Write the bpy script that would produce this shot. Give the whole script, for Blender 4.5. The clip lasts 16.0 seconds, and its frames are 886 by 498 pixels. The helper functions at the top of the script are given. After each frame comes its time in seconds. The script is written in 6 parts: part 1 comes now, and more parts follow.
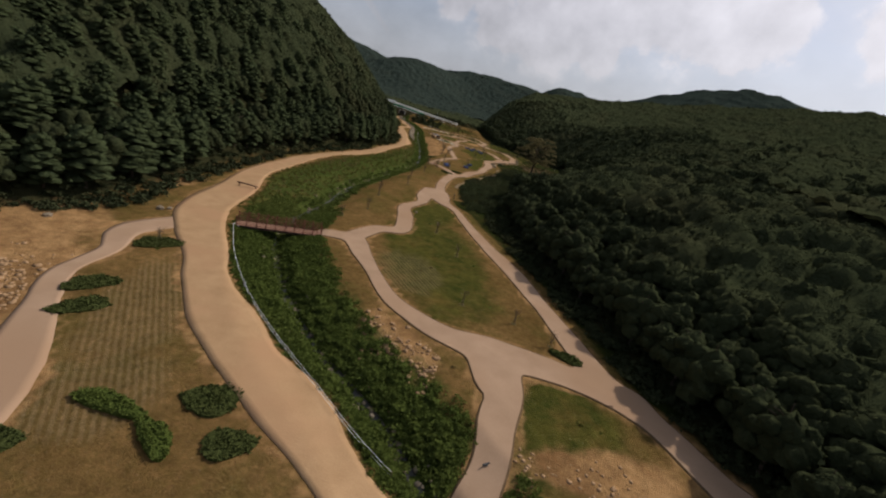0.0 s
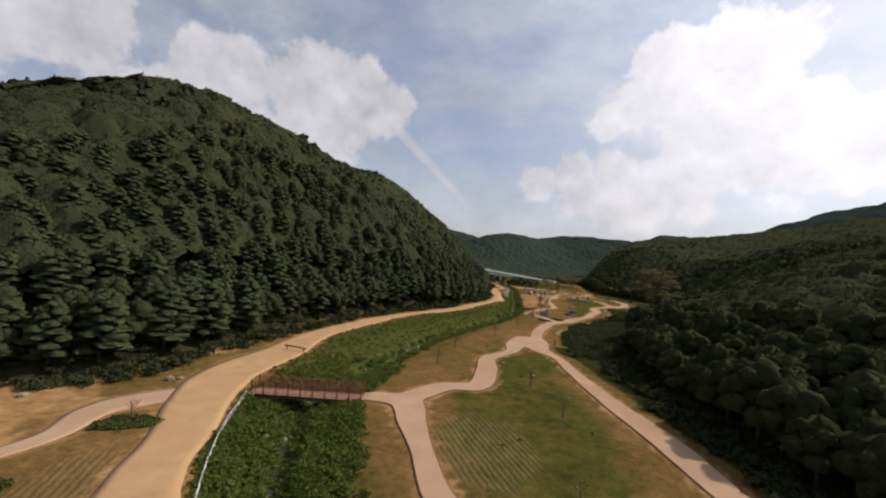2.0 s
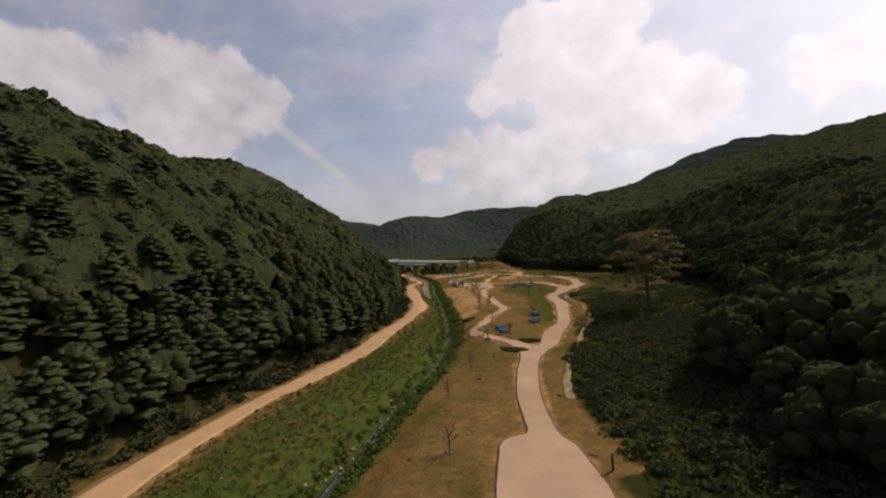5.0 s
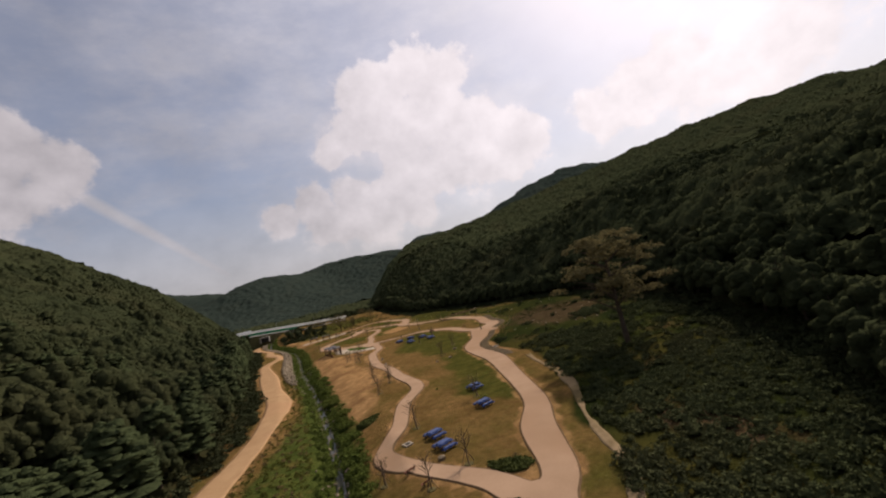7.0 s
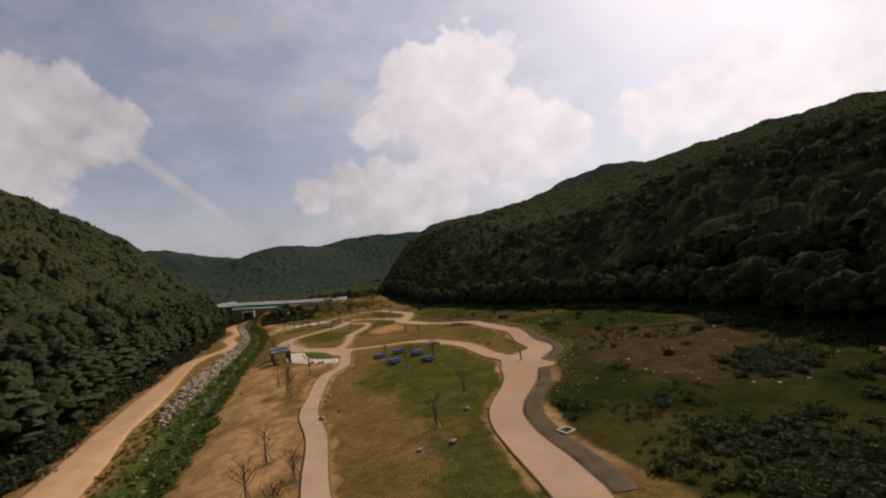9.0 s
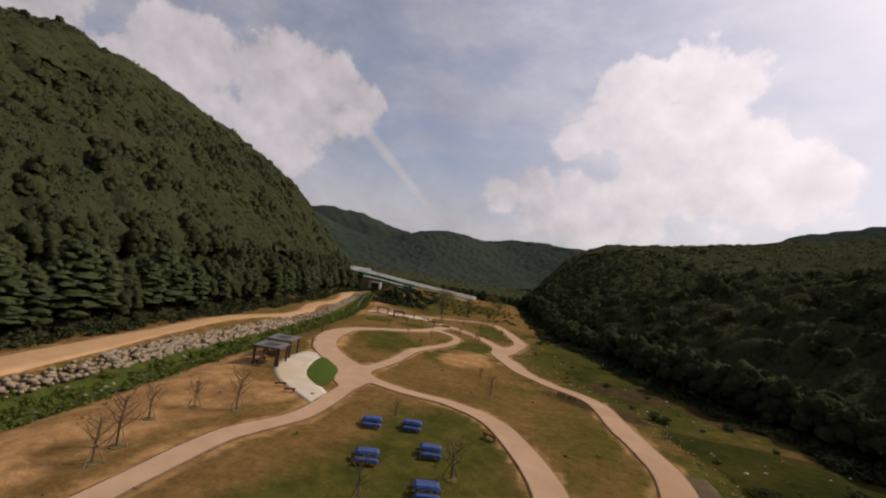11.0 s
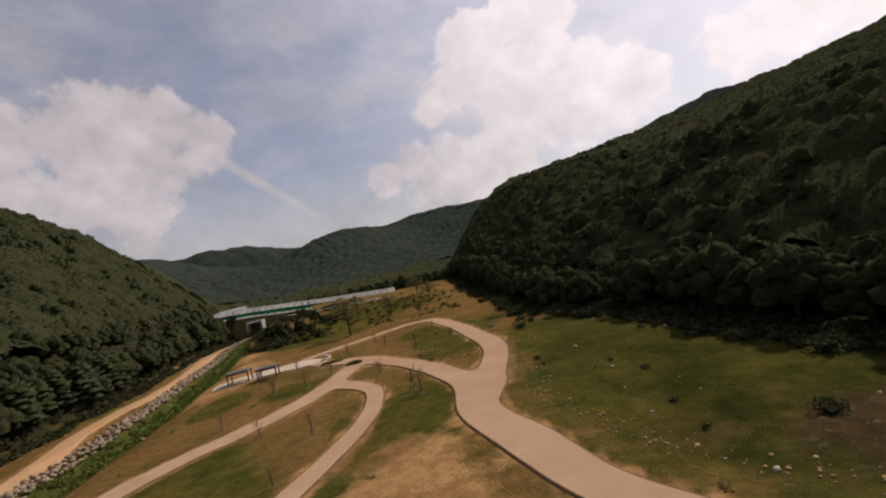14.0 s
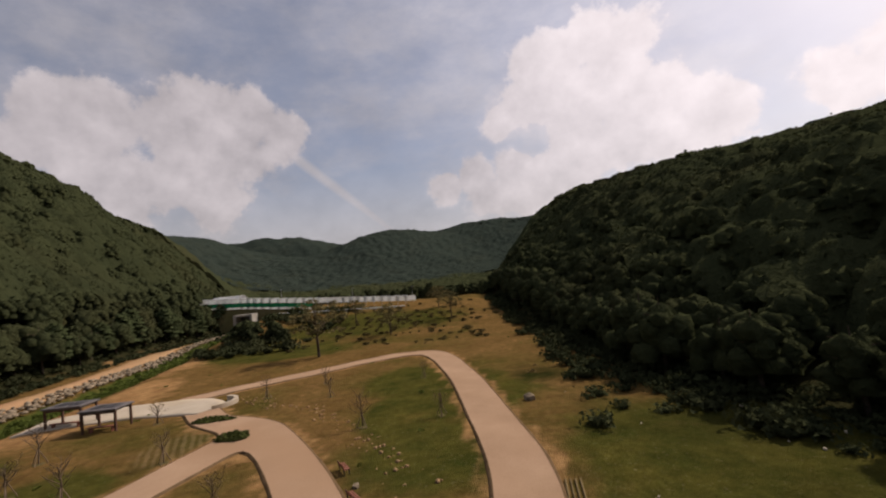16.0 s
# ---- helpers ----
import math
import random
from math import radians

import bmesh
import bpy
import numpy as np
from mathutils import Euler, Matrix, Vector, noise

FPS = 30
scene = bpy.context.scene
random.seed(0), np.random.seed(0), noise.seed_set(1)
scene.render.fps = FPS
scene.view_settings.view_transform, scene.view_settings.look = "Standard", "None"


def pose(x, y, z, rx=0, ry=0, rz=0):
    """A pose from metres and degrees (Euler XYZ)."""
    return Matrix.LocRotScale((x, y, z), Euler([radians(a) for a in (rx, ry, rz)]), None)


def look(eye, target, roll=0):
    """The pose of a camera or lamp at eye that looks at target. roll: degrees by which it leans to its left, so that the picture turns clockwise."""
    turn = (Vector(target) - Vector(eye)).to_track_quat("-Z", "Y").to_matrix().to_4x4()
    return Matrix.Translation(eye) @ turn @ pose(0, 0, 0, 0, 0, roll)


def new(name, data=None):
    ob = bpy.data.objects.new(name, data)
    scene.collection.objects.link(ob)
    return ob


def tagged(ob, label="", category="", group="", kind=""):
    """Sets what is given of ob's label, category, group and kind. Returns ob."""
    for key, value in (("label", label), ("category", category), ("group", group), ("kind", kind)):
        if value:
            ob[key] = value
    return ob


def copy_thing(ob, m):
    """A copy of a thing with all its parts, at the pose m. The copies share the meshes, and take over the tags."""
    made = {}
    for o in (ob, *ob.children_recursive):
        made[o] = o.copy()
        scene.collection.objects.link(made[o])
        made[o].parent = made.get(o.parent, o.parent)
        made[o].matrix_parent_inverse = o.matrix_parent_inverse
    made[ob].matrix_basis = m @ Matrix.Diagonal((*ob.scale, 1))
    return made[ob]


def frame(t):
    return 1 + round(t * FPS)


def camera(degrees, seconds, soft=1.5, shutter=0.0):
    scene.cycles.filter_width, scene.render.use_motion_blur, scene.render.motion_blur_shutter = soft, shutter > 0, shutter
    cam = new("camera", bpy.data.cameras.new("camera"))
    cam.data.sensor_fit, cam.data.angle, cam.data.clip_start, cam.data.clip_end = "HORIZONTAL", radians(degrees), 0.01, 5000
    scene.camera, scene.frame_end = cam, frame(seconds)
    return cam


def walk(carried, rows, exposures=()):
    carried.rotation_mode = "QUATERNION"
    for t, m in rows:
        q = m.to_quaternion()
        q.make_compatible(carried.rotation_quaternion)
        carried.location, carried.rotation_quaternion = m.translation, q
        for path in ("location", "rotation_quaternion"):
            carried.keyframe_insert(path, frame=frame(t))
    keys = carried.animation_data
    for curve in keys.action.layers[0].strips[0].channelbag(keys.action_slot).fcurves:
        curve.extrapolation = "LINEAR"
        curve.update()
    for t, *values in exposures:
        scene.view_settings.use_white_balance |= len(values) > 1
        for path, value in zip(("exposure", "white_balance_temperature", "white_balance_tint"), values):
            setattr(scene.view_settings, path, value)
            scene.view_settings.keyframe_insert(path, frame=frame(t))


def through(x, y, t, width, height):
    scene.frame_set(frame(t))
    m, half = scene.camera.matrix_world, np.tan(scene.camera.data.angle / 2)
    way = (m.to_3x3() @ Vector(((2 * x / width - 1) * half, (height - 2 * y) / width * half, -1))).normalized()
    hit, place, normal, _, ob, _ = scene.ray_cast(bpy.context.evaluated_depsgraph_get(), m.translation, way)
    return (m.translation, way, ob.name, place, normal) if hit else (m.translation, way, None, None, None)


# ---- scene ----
cam = camera(93.0, 16.0, soft=2.15)


def gaze(x, y, z, yaw, pitch, roll):
    """A pose from a place, a heading to the left of +y, a pitch up and a lean."""
    a, b = radians(yaw), radians(pitch)
    return look((x, y, z), (x - math.sin(a) * math.cos(b), y + math.cos(a) * math.cos(b), z + math.sin(b)), roll)


# seconds, x, y, z, heading, pitch, lean
FLIGHT = (
    (0.0, -0.00, 0.00, 25.08, 2.11, -18.45, 14.50),
    (0.5, 1.90, 0.27, 24.35, 11.68, -16.00, 0.80),
    (1.0, 4.96, 3.87, 22.40, 18.92, -12.57, 5.96),
    (1.5, 5.09, 9.49, 19.48, 19.62, -6.85, 5.52),
    (2.0, 2.32, 18.47, 17.69, 20.24, 2.12, 5.00),
    (2.5, 0.53, 27.81, 16.17, 20.55, 6.13, 3.42),
    (3.0, -1.11, 37.34, 16.81, 18.59, 6.64, 2.55),
    (3.5, -6.75, 45.00, 18.53, 11.07, 5.31, -1.39),
    (3.7, -7.91, 48.08, 19.26, 8.87, 4.65, -4.97),
    (5.8, -12.98, 86.44, 21.23, 2.99, -0.83, -1.22),
    (6.0, -13.39, 89.93, 21.25, 0.43, 0.12, -1.02),
    (6.5, -15.38, 99.17, 21.50, -8.64, 0.22, -10.86),
    (7.0, -16.25, 109.31, 21.27, -11.84, 3.68, -13.93),
    (7.5, -14.65, 121.29, 20.81, -11.83, 2.59, -12.98),
    (8.0, -11.53, 132.81, 19.99, -8.51, 2.57, -7.96),
    (8.5, -8.89, 145.06, 19.75, -8.27, 2.27, -6.94),
    (9.0, -6.31, 157.03, 19.67, -7.96, 2.83, -7.63),
    (9.5, -3.95, 167.79, 19.66, -5.50, 3.01, -5.66),
    (9.7, -2.94, 171.50, 20.17, -0.47, 3.42, -7.22),
    (11.8, 6.48, 210.42, 20.26, 19.99, 4.10, 14.00),
    (12.0, 6.19, 214.03, 19.89, 18.71, 5.85, 11.80),
    (12.5, 3.12, 221.99, 18.93, 11.07, 5.05, 1.77),
    (13.0, 0.62, 230.02, 19.15, 5.98, 3.69, -8.01),
    (13.5, -1.59, 237.28, 18.73, 2.46, 2.42, -13.38),
    (14.0, -1.96, 245.75, 18.90, 2.66, 1.06, -13.00),
    (14.5, -2.20, 255.62, 18.20, 2.71, 0.69, -12.61),
    (15.0, -2.18, 265.57, 16.99, 4.33, 1.07, -8.67),
    (15.5, -2.52, 273.93, 16.28, 7.11, 2.34, -8.22),
    (16.0, -0.33, 279.89, 16.28, 9.31, 3.86, -6.05),
)
walk(cam, [(row[0], gaze(*row[1:])) for row in FLIGHT], exposures=[(0.0, -0.24, 6200, 13), (0.5, 0.10, 6150, 12), (1.5, 0.22, 6300, 12), (2.5, 0.16, 6400, 14), (3.7, 0.06, 6500, 16), (5.8, -0.03, 6660, 18), (9.0, -0.17, 6700, 18), (12.0, -0.05, 6740, 19), (16.0, -0.11, 6800, 19)])

# ---- sun and sky ----
SUN_HEADING, SUN_HEIGHT = -52.0, 43.5        # degrees to the left of +y, degrees up


def heading_way(heading, height):
    a, b = radians(heading), radians(height)
    return (-math.sin(a) * math.cos(b), math.cos(a) * math.cos(b), math.sin(b))


world = bpy.data.worlds.new("sky")
scene.world = world
world.use_nodes = True
wn, wl = world.node_tree.nodes, world.node_tree.links
wn.clear()
w_out = wn.new("ShaderNodeOutputWorld")
w_bg = wn.new("ShaderNodeBackground")
w_bg.inputs["Strength"].default_value = 0.1
sky = wn.new("ShaderNodeTexSky")
sky.sky_type, sky.sun_disc = "NISHITA", False
sky.sun_elevation, sky.sun_rotation = radians(SUN_HEIGHT), radians(-SUN_HEADING)
sky.dust_density, sky.air_density = 2.0, 1.0
w_dir = wn.new("ShaderNodeTexCoord")


def w_math(op, a, b=None, c=None):
    n = wn.new("ShaderNodeMath")
    n.operation = op
    for k, v in enumerate((a, b, c)):
        if v is None:
            continue
        if isinstance(v, (int, float)):
            n.inputs[k].default_value = v
        else:
            wl.new(v, n.inputs[k])
    return n.outputs[0]


def w_noise(scale, detail, rough, stretch=(1, 1, 1), lift=0.0):
    m = wn.new("ShaderNodeMapping")
    m.inputs["Location"].default_value = (0, 0, lift)
    m.inputs["Scale"].default_value = stretch
    wl.new(w_dir.outputs["Generated"], m.inputs["Vector"])
    n = wn.new("ShaderNodeTexNoise")
    n.inputs["Scale"].default_value, n.inputs["Detail"].default_value, n.inputs["Roughness"].default_value = scale, detail, rough
    wl.new(m.outputs[0], n.inputs["Vector"])
    return n.outputs[0]


# cumulus lobes: heading, height, radius in degrees
LOBES = (
    (29, 19.5, 3.2), (33, 21.5, 3.6), (37.5, 22.5, 3.8), (42, 20.5, 4.5), (47.5, 20, 4.5), (52, 18, 5), (40, 16, 5.5), (34, 17, 3.6), (47, 13, 6), (37, 12, 4.5),
    (-5, 25.5, 3.4), (-9, 26, 3.8), (-13.5, 27, 4.2), (-17, 25.5, 4), (-4, 21.5, 4.2), (-0.5, 19.5, 2.6), (-10, 21.5, 5.5), (-16, 20.5, 5.5), (-21, 18.5, 4.6),
    (-25, 14.5, 4.6), (-17, 14.5, 5.5), (-10, 16, 4.5),
    (8, 12.3, 2.6), (3.8, 13, 2.9), (-1.5, 13.3, 3.1), (-5.5, 12.6, 2.8), (-9.5, 10.5, 3), (2, 10, 3.4), (-4, 9.5, 3.6),
    (-36, 15, 3.6), (-40.5, 16, 4.2), (-46, 16, 5), (-53, 15, 6), (64, 22, 7), (74, 16, 8), (-66, 20, 8), (58, 12, 6),
)
mask = None
for heading, height, size in LOBES:
    d = wn.new("ShaderNodeVectorMath")
    d.operation = "DISTANCE"
    wl.new(w_dir.outputs["Generated"], d.inputs[0])
    d.inputs[1].default_value = heading_way(heading, height)
    near = w_math("SUBTRACT", 1.0, w_math("DIVIDE", d.outputs["Value"], 1.3 * radians(size)))
    mask = near if mask is None else w_math("SMOOTH_MAX", mask, near, 0.2)


def w_range(value, low, high, to_low, to_high, soft=True):
    n = wn.new("ShaderNodeMapRange")
    n.interpolation_type = "SMOOTHSTEP" if soft else "LINEAR"
    for k, v in (("From Min", low), ("From Max", high), ("To Min", to_low), ("To Max", to_high)):
        n.inputs[k].default_value = v
    wl.new(value, n.inputs["Value"])
    return n.outputs[0]


def w_dot(way):
    n = wn.new("ShaderNodeVectorMath")
    n.operation = "DOT_PRODUCT"
    wl.new(w_dir.outputs["Generated"], n.inputs[0])
    n.inputs[1].default_value = way
    return n.outputs["Value"]


body = w_math("ADD", mask, w_math("MULTIPLY", w_math("SUBTRACT", w_noise(13.0, 9.0, 0.58), 0.5), 1.35))
cumulus = w_math("MULTIPLY", w_range(body, 0.05, 0.42, 0.0, 1.0), 0.84)
veil = w_range(w_noise(3.0, 7.0, 0.62, (1, 1.6, 2.4)), 0.34, 0.74, 0.26, 0.72)      # thin high cloud
up = wn.new("ShaderNodeSeparateXYZ")
wl.new(w_dir.outputs["Generated"], up.inputs[0])
low_haze = w_range(up.outputs["Z"], 0.05, 0.40, 0.84, 0.0)
# a fading condensation trail
start, end = Vector(heading_way(30.0, 19.0)), Vector(heading_way(14.8, 6.0))
off = w_math("ABSOLUTE", w_dot(start.cross(end).normalized()), 0.0)
along_trail = w_dot((end - start).normalized())
lo, hi = start.dot((end - start).normalized()), end.dot((end - start).normalized())
trail = w_math("MULTIPLY", w_range(off, 0.001, 0.026, 0.85, 0.0), w_math("MULTIPLY", w_range(along_trail, lo - 0.04, lo + 0.06, 0.0, 1.0), w_range(along_trail, hi - 0.01, hi + 0.01, 1.0, 0.0)))
cover = w_math("MAXIMUM", w_math("MAXIMUM", cumulus, veil), w_math("MAXIMUM", low_haze, trail))
to_sun = w_dot(heading_way(SUN_HEADING, SUN_HEIGHT))
glow = w_range(to_sun, 0.45, 0.99, 0.0, 5.0)
relief = w_range(w_noise(9.0, 6.0, 0.55, (1, 1, 1.4)), 0.25, 0.7, -0.9, 0.7, False)
lit = w_math("MULTIPLY", w_math("SUBTRACT", w_noise(13.0, 4.0, 0.55), w_noise(13.0, 4.0, 0.55, lift=0.035)), w_math("MULTIPLY", cumulus, 4.2))      # tops catch the light
relief = w_math("ADD", relief, lit)
bright = w_math("ADD", w_math("ADD", w_math("MULTIPLY_ADD", cumulus, 0.9, w_range(to_sun, -0.75, -0.05, 3.0, 5.1)), relief), glow)
tint = wn.new("ShaderNodeMix")
tint.data_type = "RGBA"
wl.new(cumulus, tint.inputs["Factor"])
tint.inputs[6].default_value, tint.inputs[7].default_value = (0.965, 0.965, 1.0, 1), (1.02, 0.965, 0.955, 1)
tone = wn.new("ShaderNodeVectorMath")
tone.operation = "SCALE"
wl.new(tint.outputs[2], tone.inputs[0])
wl.new(bright, tone.inputs["Scale"])
blend = wn.new("ShaderNodeMix")
blend.data_type = "RGBA"
wl.new(cover, blend.inputs["Factor"])
wl.new(sky.outputs[0], blend.inputs[6])
wl.new(tone.outputs[0], blend.inputs[7])
wl.new(blend.outputs[2], w_bg.inputs["Color"])
wl.new(w_bg.outputs[0], w_out.inputs["Surface"])

sun = new("sun", bpy.data.lights.new("sun", "SUN"))
sun.data.energy, sun.data.angle, sun.data.color = 3.95, radians(2.5), (1.0, 0.92, 0.80)
sun.matrix_world = look(Vector(heading_way(SUN_HEADING, SUN_HEIGHT)) * 900, (0, 0, 0))


# ---- materials ----
def material(name, rough=0.8):
    m = bpy.data.materials.new(name)
    m.use_nodes = True
    b = m.node_tree.nodes["Principled BSDF"]
    b.inputs["Roughness"].default_value = rough
    b.inputs["Specular IOR Level"].default_value = 0.0 if rough > 0.8 else 0.3
    return m, m.node_tree.nodes, m.node_tree.links, b


def noise_fac(nodes, links, scale, detail=4.0, rough=0.55, stretch=None, low=0.3, high=0.7):
    co = nodes.new("ShaderNodeTexCoord")
    src = co.outputs["Object"]
    if stretch:
        mp = nodes.new("ShaderNodeMapping")
        mp.inputs["Scale"].default_value = stretch
        links.new(src, mp.inputs["Vector"])
        src = mp.outputs[0]
    n = nodes.new("ShaderNodeTexNoise")
    n.inputs["Scale"].default_value, n.inputs["Detail"].default_value, n.inputs["Roughness"].default_value = scale, detail, rough
    links.new(src, n.inputs["Vector"])
    r = nodes.new("ShaderNodeMapRange")
    r.inputs["From Min"].default_value, r.inputs["From Max"].default_value = low, high
    links.new(n.outputs[0], r.inputs["Value"])
    return r.outputs[0]


def mix(nodes, links, fac, a, b, kind="MIX"):
    n = nodes.new("ShaderNodeMix")
    n.data_type, n.blend_type = "RGBA", kind
    for k, v in ((0, fac), (6, a), (7, b)):
        if isinstance(v, (int, float)):
            n.inputs[k].default_value = v
        elif isinstance(v, tuple):
            n.inputs[k].default_value = (*v, 1)
        else:
            links.new(v, n.inputs[k])
    return n.outputs[2]


def bump(nodes, links, bsdf, height, strength=0.4, distance=0.05):
    n = nodes.new("ShaderNodeBump")
    n.inputs["Strength"].default_value, n.inputs["Distance"].default_value = strength, distance
    links.new(height, n.inputs["Height"])
    links.new(n.outputs[0], bsdf.inputs["Normal"])


def surface(name, dark, light, scale, rough=0.85, fine=None, relief=0.3, depth=0.03, worn=None, metal=0.0):
    """Two tones mixed at a coarse and at a fine scale, with relief; worn: a third tone in broad patches."""
    m, n, l, b = material(name, rough)
    b.inputs["Metallic"].default_value = metal
    coarse = noise_fac(n, l, scale)
    grain = noise_fac(n, l, fine or scale * 9, 3.0, 0.65)
    tone = mix(n, l, coarse, dark, light)
    tone = mix(n, l, 0.35, tone, mix(n, l, grain, dark, light))
    if worn:
        tone = mix(n, l, noise_fac(n, l, scale * 0.23, 3.0, 0.5, None, 0.5, 0.66), tone, worn)
    l.new(tone, b.inputs["Base Color"])
    bump(n, l, b, grain, relief, depth)
    return m


def foliage(name, dark, light, tint, island=True, through=0.32):
    m, n, l, b = material(name, 0.62)
    pick = n.new("ShaderNodeNewGeometry").outputs["Random Per Island"] if island else n.new("ShaderNodeObjectInfo").outputs["Random"]
    own = n.new("ShaderNodeAttribute")
    own.attribute_name = "tone"
    both = n.new("ShaderNodeMath")
    both.operation = "MULTIPLY_ADD"
    l.new(own.outputs["Fac"], both.inputs[0])
    both.inputs[1].default_value = 1.3
    l.new(pick, both.inputs[2])
    half = n.new("ShaderNodeMapRange")
    half.inputs["From Min"].default_value, half.inputs["From Max"].default_value = -0.5, 1.5
    half.inputs["To Min"].default_value, half.inputs["To Max"].default_value = 0.0, 1.0
    l.new(both.outputs[0], half.inputs["Value"])
    tone = mix(n, l, half.outputs[0], dark, light)
    tone = mix(n, l, noise_fac(n, l, 0.035, 2.0, 0.5, None, 0.5, 0.72), tone, tint)
    tone = mix(n, l, noise_fac(n, l, 0.25, 3.0, 0.6, None, 0.35, 0.75), tone, mix(n, l, 0.55, tone, light))
    l.new(tone, b.inputs["Base Color"])
    b.inputs["Specular IOR Level"].default_value = 0.0
    leafy = noise_fac(n, l, 2.4, 4.0, 0.7, None, 0.3, 0.7)
    tone = mix(n, l, 0.5, tone, mix(n, l, leafy, dark, light))
    l.new(tone, b.inputs["Base Color"])
    bump(n, l, b, leafy, 0.7, 0.35)
    leaf = n.new("ShaderNodeBsdfTranslucent")
    l.new(tone, leaf.inputs["Color"])
    both = n.new("ShaderNodeMixShader")
    both.inputs[0].default_value = through
    l.new(b.outputs[0], both.inputs[1])
    l.new(leaf.outputs[0], both.inputs[2])
    l.new(both.outputs[0], n["Material Output"].inputs["Surface"])
    return m


def ground_material():
    m, n, l, b = material("park_ground", 0.95)
    def layer(name):
        a = n.new("ShaderNodeAttribute")
        a.attribute_name = name
        return a.outputs["Fac"]
    def rugged(fac, scale, amount):
        k = n.new("ShaderNodeMath")
        k.operation = "MULTIPLY_ADD"
        l.new(noise_fac(n, l, scale, 5.0, 0.6, None, 0.25, 0.75), k.inputs[0])
        k.inputs[1].default_value = amount
        l.new(fac, k.inputs[2])
        r = n.new("ShaderNodeMapRange")
        r.interpolation_type = "SMOOTHSTEP"
        r.inputs["From Min"].default_value, r.inputs["From Max"].default_value = 0.35 + amount / 2, 0.75 + amount / 2
        l.new(k.outputs[0], r.inputs["Value"])
        return r.outputs[0]
    def between(fac, low, high):
        r = n.new("ShaderNodeMapRange")
        r.inputs["From Min"].default_value, r.inputs["From Max"].default_value = low, high
        l.new(fac, r.inputs["Value"])
        return r.outputs[0]
    straw = mix(n, l, noise_fac(n, l, 0.16, 6.0, 0.68), (0.107, 0.062, 0.021), (0.224, 0.132, 0.050))
    straw = mix(n, l, noise_fac(n, l, 1.7, 5.0, 0.7, None, 0.35, 0.7), straw, (0.104, 0.068, 0.021))
    straw = mix(n, l, noise_fac(n, l, 0.07, 5.0, 0.65, None, 0.48, 0.68), straw, (0.072, 0.062, 0.015))
    lawn = mix(n, l, noise_fac(n, l, 0.35, 6.0, 0.68), (0.032, 0.039, 0.009), (0.085, 0.074, 0.017))
    lawn = mix(n, l, noise_fac(n, l, 0.10, 5.0, 0.65, None, 0.58, 0.74), lawn, (0.115, 0.078, 0.022))
    lush = mix(n, l, noise_fac(n, l, 0.6, 6.0, 0.7), (0.028, 0.042, 0.009), (0.066, 0.080, 0.018))
    soil = mix(n, l, noise_fac(n, l, 0.5, 6.0, 0.68), (0.205, 0.112, 0.045), (0.385, 0.228, 0.100))
    soil = mix(n, l, noise_fac(n, l, 0.12, 5.0, 0.6, None, 0.5, 0.68), soil, (0.160, 0.086, 0.035))
    # dark green meadow grass, its tone lowered further to stand in for shade
    shade_grass = mix(n, l, noise_fac(n, l, 0.22, 6.0, 0.68), (0.010, 0.016, 0.005), (0.030, 0.035, 0.009))
    shade_grass = mix(n, l, noise_fac(n, l, 0.09, 5.0, 0.65, None, 0.55, 0.70), shade_grass, (0.048, 0.034, 0.011))
    shade_grass = mix(n, l, noise_fac(n, l, 0.045, 4.0, 0.6, None, 0.48, 0.66), shade_grass, (0.052, 0.047, 0.012))
    shade_grass = mix(n, l, noise_fac(n, l, 0.13, 6.0, 0.7, None, 0.56, 0.68), shade_grass, (0.070, 0.051, 0.020))
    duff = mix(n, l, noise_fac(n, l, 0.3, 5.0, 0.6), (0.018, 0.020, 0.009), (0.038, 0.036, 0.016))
    tone = mix(n, l, rugged(layer("lawn"), 0.22, 0.55), straw, lawn)
    # rows of young planting
    co = n.new("ShaderNodeTexCoord")
    wave = n.new("ShaderNodeTexWave")
    turned = n.new("ShaderNodeMapping")
    turned.inputs["Rotation"].default_value = (0, 0, radians(-38))
    l.new(co.outputs["Object"], turned.inputs["Vector"])
    l.new(turned.outputs[0], wave.inputs["Vector"])
    wave.inputs["Scale"].default_value, wave.inputs["Distortion"].default_value = 0.6, 2.0
    wave.inputs["Detail"].default_value, wave.inputs["Detail Scale"].default_value = 3.0, 2.0
    stripe = mix(n, l, between(wave.outputs["Fac"], 0.25, 0.75), (0.075, 0.062, 0.024), (0.215, 0.158, 0.082))
    tone = mix(n, l, rugged(layer("rows"), 0.5, 0.4), tone, mix(n, l, 0.34, tone, stripe))
    tone = mix(n, l, rugged(layer("soil"), 0.35, 0.5), tone, soil)
    tone = mix(n, l, rugged(layer("lush"), 0.5, 0.5), tone, lush)
    fleck = noise_fac(n, l, 1.1, 6.0, 0.72, None, 0.36, 0.64)
    tone = mix(n, l, noise_fac(n, l, 5.0, 4.0, 0.7, None, 0.60, 0.72), tone, mix(n, l, 0.35, tone, (0.26, 0.21, 0.13)))
    tone = mix(n, l, rugged(layer("shade_grass"), 0.12, 0.5), tone, shade_grass)
    earth = mix(n, l, noise_fac(n, l, 0.4, 6.0, 0.7), (0.030, 0.022, 0.010), (0.070, 0.048, 0.024))
    earth = mix(n, l, noise_fac(n, l, 1.9, 4.0, 0.7, None, 0.56, 0.72), earth, (0.115, 0.085, 0.055))
    tone = mix(n, l, rugged(layer("earth"), 0.3, 0.6), tone, earth)
